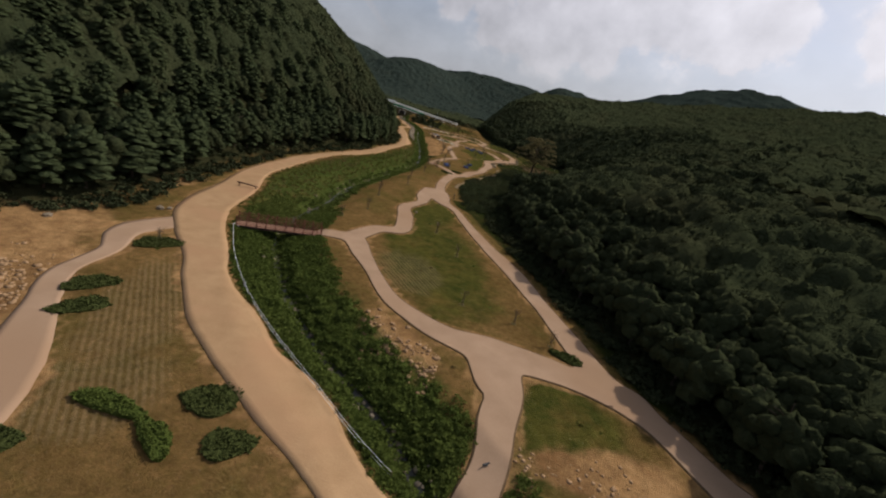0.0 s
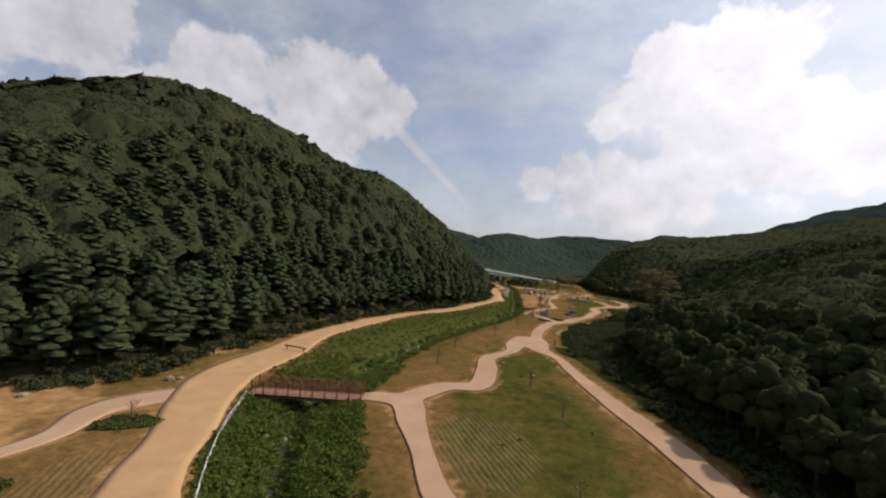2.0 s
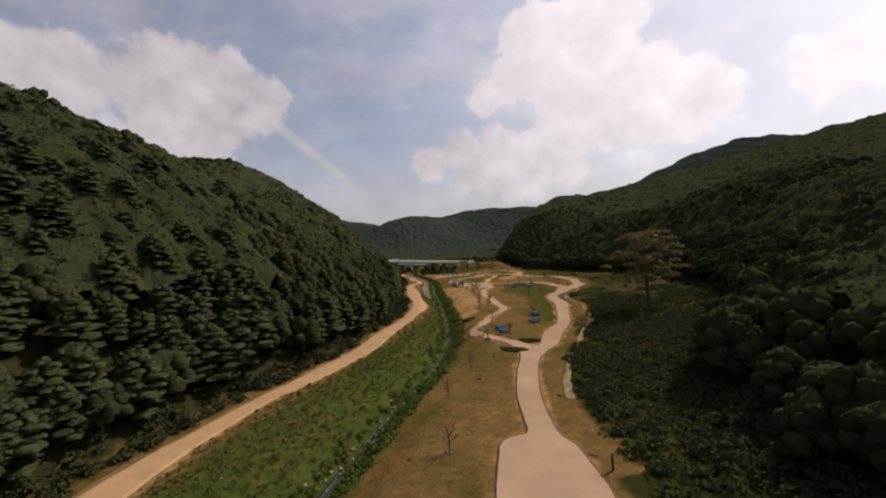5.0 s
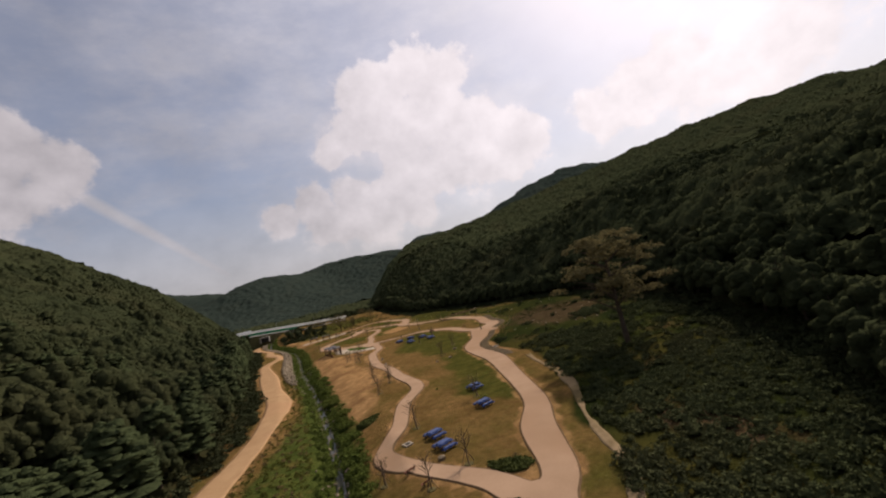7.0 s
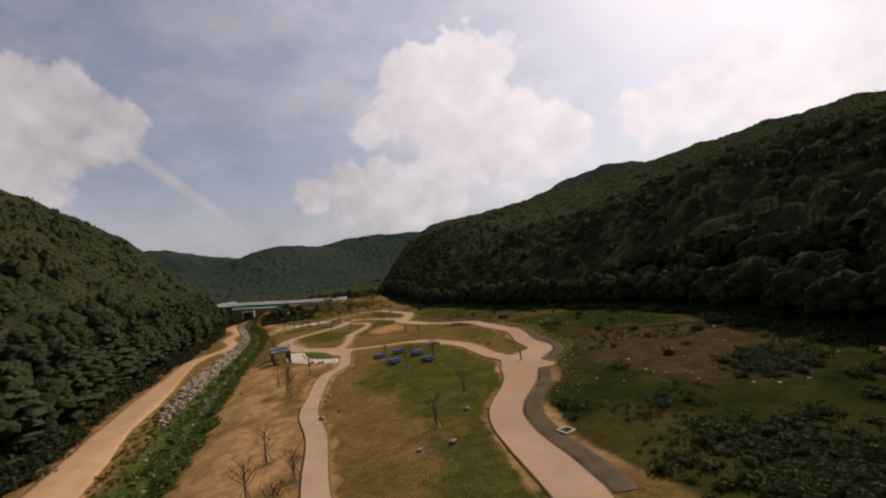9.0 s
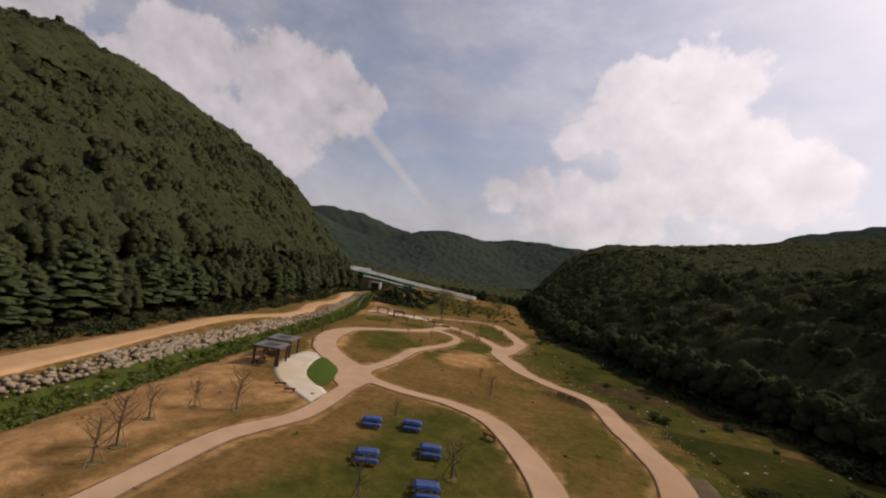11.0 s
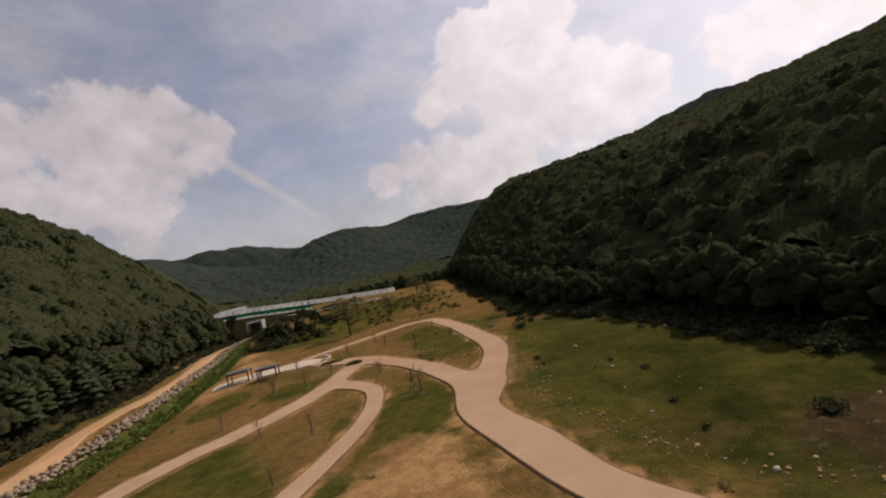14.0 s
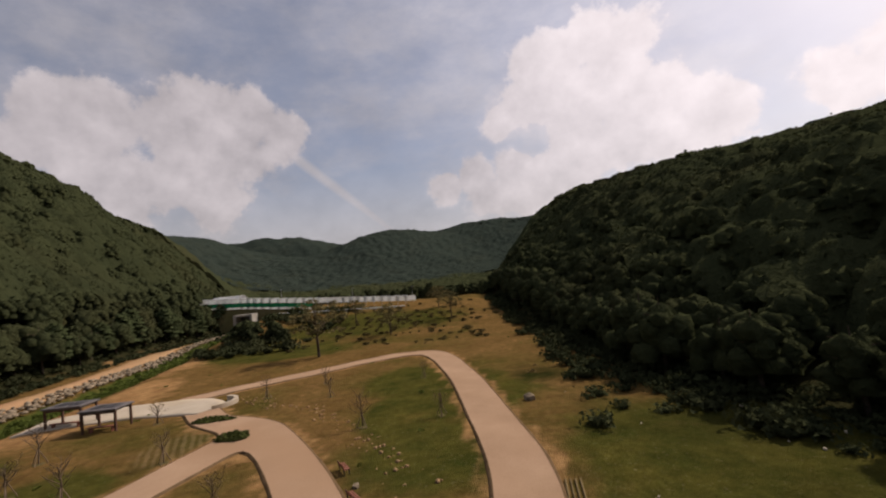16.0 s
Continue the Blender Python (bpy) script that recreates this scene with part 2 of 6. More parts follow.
    tone = mix(n, l, 0.42, tone, mix(n, l, fleck, (0.50, 0.50, 0.48), (1.45, 1.42, 1.38)), "MULTIPLY")
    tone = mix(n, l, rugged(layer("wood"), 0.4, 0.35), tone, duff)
    l.new(tone, b.inputs["Base Color"])
    bump(n, l, b, noise_fac(n, l, 4.0, 6.0, 0.75), 0.6, 0.12)
    return m


M_GROUND = ground_material()
M_SAND = surface("sandy_dirt", (0.30, 0.185, 0.095), (0.41, 0.262, 0.140), 0.5, 0.95, 7.0, 0.5, 0.03, (0.36, 0.215, 0.115))
M_PAVE = surface("pink_gravel", (0.292, 0.192, 0.120), (0.388, 0.262, 0.170), 0.35, 0.93, 9.0, 0.35, 0.015, (0.312, 0.200, 0.122))
M_PALE = surface("pale_concrete", (0.36, 0.305, 0.23), (0.48, 0.415, 0.325), 0.5, 0.85, 8.0, 0.2, 0.01, (0.40, 0.325, 0.22))
M_EDGE = surface("weathered_kerb", (0.075, 0.048, 0.026), (0.165, 0.108, 0.060), 1.5, 0.9)
M_ROCK = surface("grey_rock", (0.15, 0.118, 0.080), (0.33, 0.265, 0.185), 0.9, 0.9, 6.0, 0.7, 0.06)
M_RUBBLE = surface("tan_rubble", (0.23, 0.135, 0.066), (0.40, 0.265, 0.15), 0.8, 0.9, 6.0, 0.6, 0.05)
M_WATER = surface("stream_water", (0.02, 0.022, 0.016), (0.05, 0.045, 0.033), 0.6, 0.3, 3.0, 0.25, 0.02)
M_BARK = surface("bark", (0.05, 0.037, 0.027), (0.13, 0.10, 0.075), 2.0, 0.9, 14.0, 0.8, 0.03)
M_PINE = foliage("pine_foliage", (0.038, 0.050, 0.024), (0.084, 0.103, 0.046), (0.074, 0.082, 0.036), through=0.14)
M_OAK = foliage("broadleaf_foliage", (0.027, 0.035, 0.018), (0.062, 0.069, 0.031), (0.064, 0.059, 0.028), through=0.12)
# bluer than the near leaves: distance haze is put into this colour
M_FAR_HAZE = foliage("hazy_distant_foliage", (0.024, 0.034, 0.028), (0.042, 0.054, 0.042), (0.040, 0.047, 0.034), through=0.05)
M_SCRUB = foliage("dark_scrub_foliage", (0.036, 0.048, 0.021), (0.086, 0.096, 0.042), (0.085, 0.076, 0.038), through=0.17)
M_MEADOW = foliage("meadow_grass", (0.038, 0.048, 0.016), (0.088, 0.096, 0.031), (0.096, 0.078, 0.035), through=0.18)
M_SHRUB = foliage("shrub_foliage", (0.054, 0.080, 0.017), (0.148, 0.182, 0.042), (0.150, 0.150, 0.042))
M_GRASS = foliage("tall_grass", (0.064, 0.076, 0.016), (0.162, 0.160, 0.038), (0.18, 0.145, 0.046))
M_RED = foliage("rusty_foliage", (0.10, 0.088, 0.040), (0.21, 0.172, 0.078), (0.15, 0.11, 0.048))
M_DRYBRUSH = foliage("dry_brush_foliage", (0.060, 0.050, 0.022), (0.130, 0.100, 0.045), (0.085, 0.080, 0.030), through=0.2)
M_STRAW = surface("straw", (0.13, 0.095, 0.045), (0.22, 0.165, 0.085), 2.0, 0.95, 14.0, 0.6, 0.02)
M_TWIG = surface("young_bark", (0.075, 0.055, 0.038), (0.15, 0.11, 0.075), 2.0, 0.9, 14.0, 0.5, 0.01)
M_DRY = foliage("dry_stalks", (0.12, 0.085, 0.035), (0.24, 0.18, 0.085), (0.12, 0.12, 0.04))
M_WOOD = surface("red_brown_timber", (0.150, 0.050, 0.030), (0.26, 0.100, 0.060), 1.2, 0.7, 12.0, 0.4, 0.01)
M_DARKWOOD = surface("dark_brown_timber", (0.055, 0.028, 0.018), (0.12, 0.062, 0.038), 1.2, 0.7, 12.0, 0.4, 0.01)
M_PALEWOOD = surface("bare_stake_wood", (0.15, 0.105, 0.065), (0.25, 0.18, 0.115), 2.0, 0.8, 16.0, 0.4, 0.01)
M_BLUE = surface("blue_tarpaulin", (0.014, 0.032, 0.11), (0.030, 0.065, 0.20), 1.4, 0.45, 5.0, 0.5, 0.03)
M_ROOF = surface("slate_grey_roofing", (0.075, 0.068, 0.068), (0.14, 0.125, 0.12), 0.8, 0.55, 7.0, 0.2, 0.01)
M_PANEL = surface("dark_roof_panel", (0.022, 0.022, 0.026), (0.045, 0.042, 0.045), 0.8, 0.35)
M_WHITE = surface("white_paint", (0.62, 0.63, 0.62), (0.80, 0.81, 0.79), 0.4, 0.5)
M_SHEET = foliage("white_sheeting", (0.78, 0.80, 0.79), (0.84, 0.85, 0.84), (0.76, 0.78, 0.77), through=0.72)
M_GREEN = foliage("green_sheeting", (0.03, 0.30, 0.15), (0.05, 0.36, 0.19), (0.04, 0.28, 0.14), through=0.55)
M_SHOULDER = surface("grey_gravel", (0.060, 0.045, 0.028), (0.115, 0.088, 0.056), 0.6, 0.95, 8.0, 0.5, 0.02, (0.085, 0.062, 0.032))
M_SANDBED = surface("gravelly_soil", (0.15, 0.105, 0.055), (0.28, 0.205, 0.12), 0.8, 0.95, 7.0, 0.6, 0.04, (0.11, 0.085, 0.04))
M_BED = foliage("bed_ground_cover", (0.046, 0.058, 0.018), (0.096, 0.110, 0.034), (0.085, 0.085, 0.030), through=0.2)
M_LAWNBED = surface("mown_lawn", (0.038, 0.066, 0.012), (0.074, 0.104, 0.022), 0.8, 0.95, 9.0, 0.8, 0.05, (0.06, 0.07, 0.018))
M_DECK = surface("pinkish_deck_timber", (0.20, 0.105, 0.07), (0.30, 0.175, 0.12), 1.2, 0.85, 12.0, 0.4, 0.01)
M_BANK = surface("grassy_bank", (0.055, 0.055, 0.022), (0.15, 0.115, 0.055), 0.25, 0.95, 3.0, 0.6, 0.1, (0.10, 0.09, 0.035))
M_CONC = surface("grey_concrete", (0.26, 0.235, 0.20), (0.42, 0.39, 0.34), 0.5, 0.85)
M_DARK = surface("dark_metal", (0.02, 0.02, 0.022), (0.05, 0.05, 0.05), 1.0, 0.5)
M_STEEL = surface("galvanised_steel", (0.30, 0.31, 0.32), (0.5, 0.5, 0.5), 0.8, 0.4, metal=0.6)


# ---- shape of the valley ----
BASE_Y = (-900, -40, 20, 60, 100, 140, 180, 220, 260, 300, 340, 400, 560, 800, 4000)
BASE_Z = (-8.03, -1.91, 0.65, 2.08, 3.29, 4.28, 5.05, 5.59, 5.92, 6.03, 5.92, 5.34, 8.22, 14.22, 14.22)
STREAM = (
    (17.5, 7.3), (5.9, 18.6), (1.2, 24), (-1.7, 27.5), (-6.7, 31.7), (-11.7, 36), (-18.4, 43.6), (-26.3, 56.1), (-28.6, 68.2),
    (-28.3, 81.7), (-28.9, 93.9), (-27.5, 106.5), (-26, 119.9), (-23.4, 135.1), (-22.5, 150.7), (-24.3, 167.1), (-27.1, 184.1),
    (-30.2, 201.3), (-33.5, 216.7), (-36.8, 232.3), (-39.7, 248.4), (-42.6, 266.2), (-46.3, 285.1), (-51, 305.3), (-59.3, 330.6),
    (-71.6, 361.2), (-76, 385), (-78, 399),
)
LEFT_TOE = (
    (-689.6, -113.8), (-0.4, -75.5), (22.3, -66.9), (37.3, -58), (49.5, -49.6), (77.3, -50.9), (94.9, -51.1), (122.7, -48.6),
    (143.7, -41.9), (172.1, -40), (204.4, -44), (238, -52.7), (286.9, -63.8), (329.8, -74.6), (372.5, -89), (400, -91), (420.2, -104),
    (481.5, -139.5), (604.1, -216.1), (910.5, -461.3), (5967.5, -1380.8),
)
LEFT_TOP = (
    (-700, 29.1), (-100, 26.4), (20, 31.1), (60, 52.2), (90, 70.6), (120, 76.8), (160, 78.4), (200, 56.7),
    (240, 72.0), (290, 88.7), (340, 82.0), (380, 75.7), (420, 60.3), (480, 56.0), (560, 34.5), (660, 0.5),
)
LEFT_WIDE = ((0, 82.2), (100, 80.9), (200, 119.8), (300, 121.6), (400, 93.7), (500, 82.0))
RIGHT_TOE = (
    (-667.4, 83.8), (-35.8, 46.7), (1.3, 30.3), (36, 27.2), (50.9, 22.4), (66.7, 15.8), (92.3, 9.0), (111, 6.8), (125.1, 12.1),
    (148.8, 28.9), (190.2, 44.2), (235, 48.9), (278.3, 41.3), (307.3, 26.2), (334.3, 10.7), (368.3, 0.8), (433.8, -10.3), (519.9, -13.2),
    (649.5, 12.3), (806.6, 52.3), (5043.2, 899.6),
)
WOOD_EDGE = (
    *[q for q in RIGHT_TOE if q[0] < 200], (235, 46.5), (258, 35), (272, 27), (284, 22), (297, 19.5), (307, 15), (318, 8.5), (334, 6),
    *[q for q in RIGHT_TOE if q[0] > 360],
)
RIGHT_TOP = (
    (-700, 34.4), (0, 30.9), (60, 31.8), (110, 36.0), (160, 39.7), (210, 44.1), (260, 54.0), (310, 40.8),
    (360, 36.9), (420, 57.2), (500, 75.5), (600, 95.8), (750, 89.3), (950, 58.6), (1500, 53.2),
)
RIGHT_WIDE = ((0, 334.0), (120, 349.1), (240, 379.3), (360, 455.0), (500, 542.6))
BUMPS = (
    (-181.6, 861.2, 95, 107.3, 62.0), (-91.9, 1014.3, 128.7, 114.4, 52.9), (67.5, 980.5, 154.1, 141.2, 61.0),
    (-440.9, 580.0, 107.3, 122.6, 119.1), (-400.6, 768.9, 137.9, 107.3, 64.7), (-621.2, 1380.5, 291.2, 168.6, 123.2),
    (-990.1, 1342.9, 275.8, 199.2, 122.5), (-233.7, 1479.9, 306.5, 168.6, 52.9), (141.9, 1416.6, 308.1, 166.9, 46.2),
    (-1380.3, 910.5, 398.4, 337.1, 350.0), (603.0, 1163.8, 333.8, 256.8, 150.5), (445.7, 368.3, 205.4, 282.4, 28.7),
    (763.3, 224.8, 317.8, 423.7, 77.0),
)
HOLLOW = (-263.8, 112.9, 171.7, 206.1, 34.3)


def along(table, y):
    t = np.array(table, float)
    return np.interp(y, t[:, 0], t[:, 1])


def line_gap(line, x, y):
    """Distance of points to a polyline, and how far along it (0..1) the nearest point lies."""
    best, place = np.full(np.shape(x), 1e9), np.zeros(np.shape(x))
    pts = np.array(line, float)[:, :2]
    for k, (a, b) in enumerate(zip(pts[:-1], pts[1:])):
        d = b - a
        s = np.clip(((x - a[0]) * d[0] + (y - a[1]) * d[1]) / (d @ d), 0, 1)
        g = np.hypot(x - a[0] - s * d[0], y - a[1] - s * d[1])
        place = np.where(g < best, (k + s) / (len(pts) - 1), place)
        best = np.minimum(best, g)
    return best, place


def ripple(x, y, size, seed=0.0):
    """Smooth unevenness between -1 and 1."""
    a, b = x / size + seed, y / size - seed * 1.7
    return (np.sin(1.3 * a + 0.7 * b) + np.sin(-0.6 * a + 1.7 * b + 1.1) + 0.6 * np.sin(2.9 * a - 2.2 * b + 2.3) + 0.5 * np.sin(4.1 * b + 3.3 * a)) / 3.1


def ground_z(x, y):
    x, y = np.asarray(x, float), np.asarray(y, float)
    fy = np.linspace(-900, 4000, 2451)
    soft = np.convolve(np.pad(np.interp(fy, BASE_Y, BASE_Z), 6, "edge"), np.ones(13) / 13, "valid")
    z = np.interp(y, fy, soft)
    gap, _ = line_gap(STREAM, x, y)
    near = np.exp(-((y - 200) / 270) ** 4)
    z = z - near * (1.5 * np.clip(1 - gap / 6.5, 0, 1) ** 0.8 + 0.9 * np.clip(1 - gap / 1.9, 0, 1) ** 0.5)
    d, wide = along(LEFT_TOE, y) - x, along(LEFT_WIDE, y)
    z = z + along(LEFT_TOP, y) * np.sin(np.pi / 2 * np.clip(d / wide, 0, 1)) ** 1.15 * (1 + 0.03 * ripple(x, y, 13)) - np.clip(d - wide - 5, 0, 140) * 0.10
    g, (bx, by, sx, sy, deep) = np.clip((d - 8) / 70, 0, 1), HOLLOW
    z = z - g * g * (3 - 2 * g) * deep * np.exp(-(((x - bx) / sx) ** 2 + ((y - by) / sy) ** 2))
    d, wide, foot = x - along(RIGHT_TOE, y), along(RIGHT_WIDE, y), np.interp(y, (60, 180), (0.2, 0.48))      # foot: the share of the steep lower slope
    z = z + along(RIGHT_TOP, y) * ((1 - foot) * np.sin(np.pi / 2 * np.clip(d / wide, 0, 1)) ** 1.05 + foot * np.sin(np.pi / 2 * np.clip(d / 52, 0, 1))) * (1 + 0.05 * ripple(x, y, 17, 2)) - np.clip(d - wide - 5, 0, 200) * 0.08
    for bx, by, sx, sy, top in BUMPS:
        z = z + top * np.exp(-(((x - bx) / sx) ** 2 + ((y - by) / sy) ** 2)) * (1 + 0.05 * ripple(x, y, 31, bx))
    u, w = np.clip((y - 350) / 49, 0, 1), np.clip((x + 84) / 13, 0, 1) * np.clip((10 - x) / 25, 0, 1) * np.clip((450 - y) / 25, 0, 1)
    z = z + u * u * (3 - 2 * u) * w * np.interp(x, (-70, -61, -29), (5.4, 5.2, 4.0))      # the rise below the fence
    far = np.clip((np.hypot(x, y - 200) - 140) / 300, 0, 1)
    return z + 0.10 * ripple(x, y, 4.1) + 0.03 * ripple(x, y, 1.6, 4) + far * 2 * ripple(x, y, 60, 1)


def part(name, bm, mat, parent=None, label=""):
    """Links a bmesh as one mesh object, under a thing if one is given."""
    me = bpy.data.meshes.new(name)
    bm.to_mesh(me)
    bm.free()
    me.materials.append(mat)
    ob = new(name, me)
    ob.parent = parent
    return tagged(ob, label)


def raw_mesh(name, verts, faces, mat, smooth=False):
    me = bpy.data.meshes.new(name)
    verts, faces = np.asarray(verts, np.float32), np.asarray(faces, np.int32)
    sides = faces.shape[1]
    me.vertices.add(len(verts))
    me.vertices.foreach_set("co", verts.ravel())
    me.loops.add(faces.size)
    me.loops.foreach_set("vertex_index", faces.ravel())
    me.polygons.add(len(faces))
    me.polygons.foreach_set("loop_start", np.arange(0, faces.size, sides, dtype=np.int32))
    if smooth:
        me.polygons.foreach_set("use_smooth", np.ones(len(faces), bool))
    me.update(calc_edges=True)
    me.materials.append(mat)
    return me


def steps(spans):
    """Coordinates from stretches of (start, end, spacing)."""
    out = []
    for a, b, s in spans:
        out.extend(np.arange(a, b, s))
    return np.array(out + [spans[-1][1]])


# ---- roads and paths: x, y, width ----
ROAD = (
    (13.9, 6.6, 4.5), (4.7, 14.6, 4.3), (-4.6, 21.9, 4.3), (-9.4, 26.1, 6.1), (-15.1, 29.8, 5.4), (-19.9, 34, 6.1),
    (-25.3, 39.2, 4.6), (-29.7, 45.3, 4.9), (-34.4, 51.1, 6.1), (-38.9, 58.6, 7), (-41.3, 70.9, 6.6), (-44.6, 83.1, 5),
    (-44.9, 94.5, 4.7), (-44.8, 107.9, 4.1), (-43.1, 119.6, 2.9), (-40.1, 130.3, 3.9), (-36.9, 144, 4.3), (-36.4, 158.5, 4.2),
    (-35, 174.7, 3.3), (-36, 195.4, 4.6), (-40.6, 211.8, 4.2), (-45, 229.8, 4.8), (-49, 245.7, 3.4), (-53.2, 263.7, 3.2),
    (-51.9, 284.2, 3.4), (-60.2, 304.4, 3.2), (-66, 330.8, 3.4), (-79.5, 362, 4.4), (-84, 382, 4.2), (-82.5, 397, 4.2),
)
TRACK = (
    (-36.6, 53.4, 3.7), (-39.8, 45.6, 3.7), (-37.5, 40.3, 2.3), (-36.8, 34.3, 2.2), (-34.1, 29.7, 2.5), (-30.6, 24.9, 3.7),
    (-27, 19.7, 4), (-23.7, 12.1, 3.8), (-18.9, 3.5, 3.9),
)
SOUTH = (
    (-21.3, 61.1, 2.8), (-16.4, 61.3, 3.5), (-13.3, 56.5, 2.7), (-10.4, 52.1, 1.9), (-6.8, 46.5, 2.2), (-3.1, 43.4, 2.7),
    (1.4, 41.2, 3.4), (5.9, 40.6, 4.8), (10.5, 40.3, 4.7), (15, 39.6, 3.9), (20.8, 37.9, 4.4),
)
DOWN = (
    (6.3, 40, 5.4), (7.1, 35.5, 4.8), (7.6, 33.4, 3.5), (7, 30, 3.2), (6.5, 25.4, 2.7), (4.4, 19.5, 3.4),
)
RIGHT = (
    (27, 28.1, 3.6), (23, 35, 3.3), (18.9, 40, 3.5), (16.6, 46, 3.3), (13.6, 54.2, 2.7), (9.6, 64.7, 3.3), (3.9, 76.5, 2.5),
    (0, 86.1, 2), (-3.1, 94, 1.9), (-6.7, 99.1, 3.6), (-8.5, 107.4, 4.2),
)
NORTH = (
    (-16.3, 64, 3.1), (-14.4, 68.5, 2.9), (-10.8, 71.4, 2.9), (-11.8, 79.9, 3), (-13.2, 86.5, 2.5), (-10.9, 93.6, 2.1),
    (-11.3, 100, 3.5), (-10.8, 108.2, 4),
)
EAST = (
    (-7.4, 102.3, 3.7), (-8.8, 110.8, 2.5), (-9.4, 121.8, 2.6), (-7.9, 135.3, 2.7), (-4.7, 141.4, 2.8), (-2.8, 149.6, 3.4), (0.1, 157.2, 2.6),
    (1.9, 169.8, 2.6), (3.2, 180.8, 3.2), (2.7, 194.8, 3), (7.3, 205, 3.8), (10, 213.1, 4.8), (14.8, 218.4, 3.6), (15, 226.1, 2.9),
    (16, 236.4, 2.8), (13.8, 247, 2.8), (11.9, 256.6, 2.7), (6.8, 260.9, 2.6), (2.2, 266.4, 2.8), (-0.7, 272.7, 3.4), (-3.5, 279.3, 3.3),
    (-3.4, 285.5, 4.6), (-5.3, 289.2, 3.2), (-9.4, 296.5, 2.9), (-15.6, 304.4, 3), (-21.2, 309.4, 3.5), (-27, 312.4, 2.8), (-31.5, 316.5, 2.8),
)
UPPER = (
    (-2.7, 285.5, 3.3), (-1.2, 293.5, 3), (-1, 300.3, 3), (-3.3, 310.2, 2.9), (-7.6, 325, 2.8), (-13, 336.4, 3),
    (-19.8, 335, 2.9), (-28.6, 326.6, 3), (-35.9, 319.6, 3.1),
)
CROSS = (
    (12.1, 209.6, 2.6), (7.8, 218.6, 2.4), (5.9, 228.8, 2.7), (1, 239.1, 2.5), (-4.8, 242.4, 1.9), (-11.5, 243.4, 1.9),
    (-18.1, 246.5, 1.9),
)
WEST = (
    (-7.6, 136.7, 3.2), (-9.8, 143.3, 2.5), (-14.6, 149.2, 1.9), (-18, 155.9, 2.1), (-15.7, 162, 1.9), (-14.2, 170.7, 1.9),
    (-11.3, 177.9, 2), (-13.3, 189.3, 1.9), (-14.7, 198.6, 1.9), (-16.8, 206.5, 2), (-17.3, 213.8, 1.9), (-17.4, 222.8, 2),
    (-15.4, 230.3, 1.9), (-16.1, 240.8, 1.9),
)
LOOP = (
    (-17, 242.5, 3.6), (-19.9, 248.2, 3.8), (-24.9, 252.4, 3.8), (-30.2, 259.2, 3.8), (-33.4, 267.5, 3.8), (-34.2, 275.5, 3.5), (-31.6, 281.8, 3.3),
    (-27.4, 287, 3.2), (-23.6, 293.2, 3.2), (-22, 299.5, 3.3), (-21.4, 304.8, 3.4), (-20.8, 308.6, 3.2),
)
INNER = (
    (-18.3, 245.7, 2.2), (-17, 256.5, 1.9), (-17.3, 265, 1.9), (-16.8, 269.5, 2), (-15.2, 275.7, 2), (-13.8, 282.3, 1.9), (-13.9, 287, 1.8),
    (-15.2, 291.9, 1.9), (-18.3, 295.3, 2.3), (-20.5, 297, 2.6),
)
PATHS = (SOUTH, DOWN, RIGHT, NORTH, EAST, UPPER, CROSS, WEST, LOOP, INNER)


def smooth_line(line, gap=0.8):
    """Points on a smooth curve through a line's x, y, width."""
    p = np.array(line, float)
    p = np.vstack([2 * p[0] - p[1], p, 2 * p[-1] - p[-2]])
    out = []
    for k in range(1, len(p) - 2):
        n = max(2, int(np.hypot(*(p[k + 1] - p[k])[:2]) / gap))
        for u in np.arange(n) / n:
            a, b, c, d = p[k - 1], p[k], p[k + 1], p[k + 2]
            out.append(0.5 * (2 * b + (c - a) * u + (2 * a - 5 * b + 4 * c - d) * u * u + (3 * b - a - 3 * c + d) * u ** 3))
    return np.array(out + [p[-2]])


def sides_of(line):
    t = np.gradient(line[:, :2], axis=0)
    t /= np.hypot(t[:, 0], t[:, 1])[:, None]
    return np.stack([t[:, 1], -t[:, 0]], 1)


CURVES = [smooth_line(p) for p in PATHS]
ROAD_CURVE, TRACK_CURVE, RIGHT_CURVE = smooth_line(ROAD), smooth_line(TRACK), smooth_line(RIGHT)
ALL_WAYS = np.vstack([c for c in CURVES] + [ROAD_CURVE, TRACK_CURVE])


def way_gap(x, y):
    """How far points lie outside the nearest road or path (negative on it)."""
    x, y = np.atleast_1d(np.asarray(x, float)), np.atleast_1d(np.asarray(y, float))
    best = np.full(x.shape, 1e9)
    for lo in range(0, len(ALL_WAYS), 60):
        w = ALL_WAYS[lo:lo + 60]
        if len(x):
            d = np.hypot(x[:, None] - w[None, :, 0], y[:, None] - w[None, :, 1]) - w[None, :, 2] / 2
            best = np.minimum(best, d.min(1))
    return best


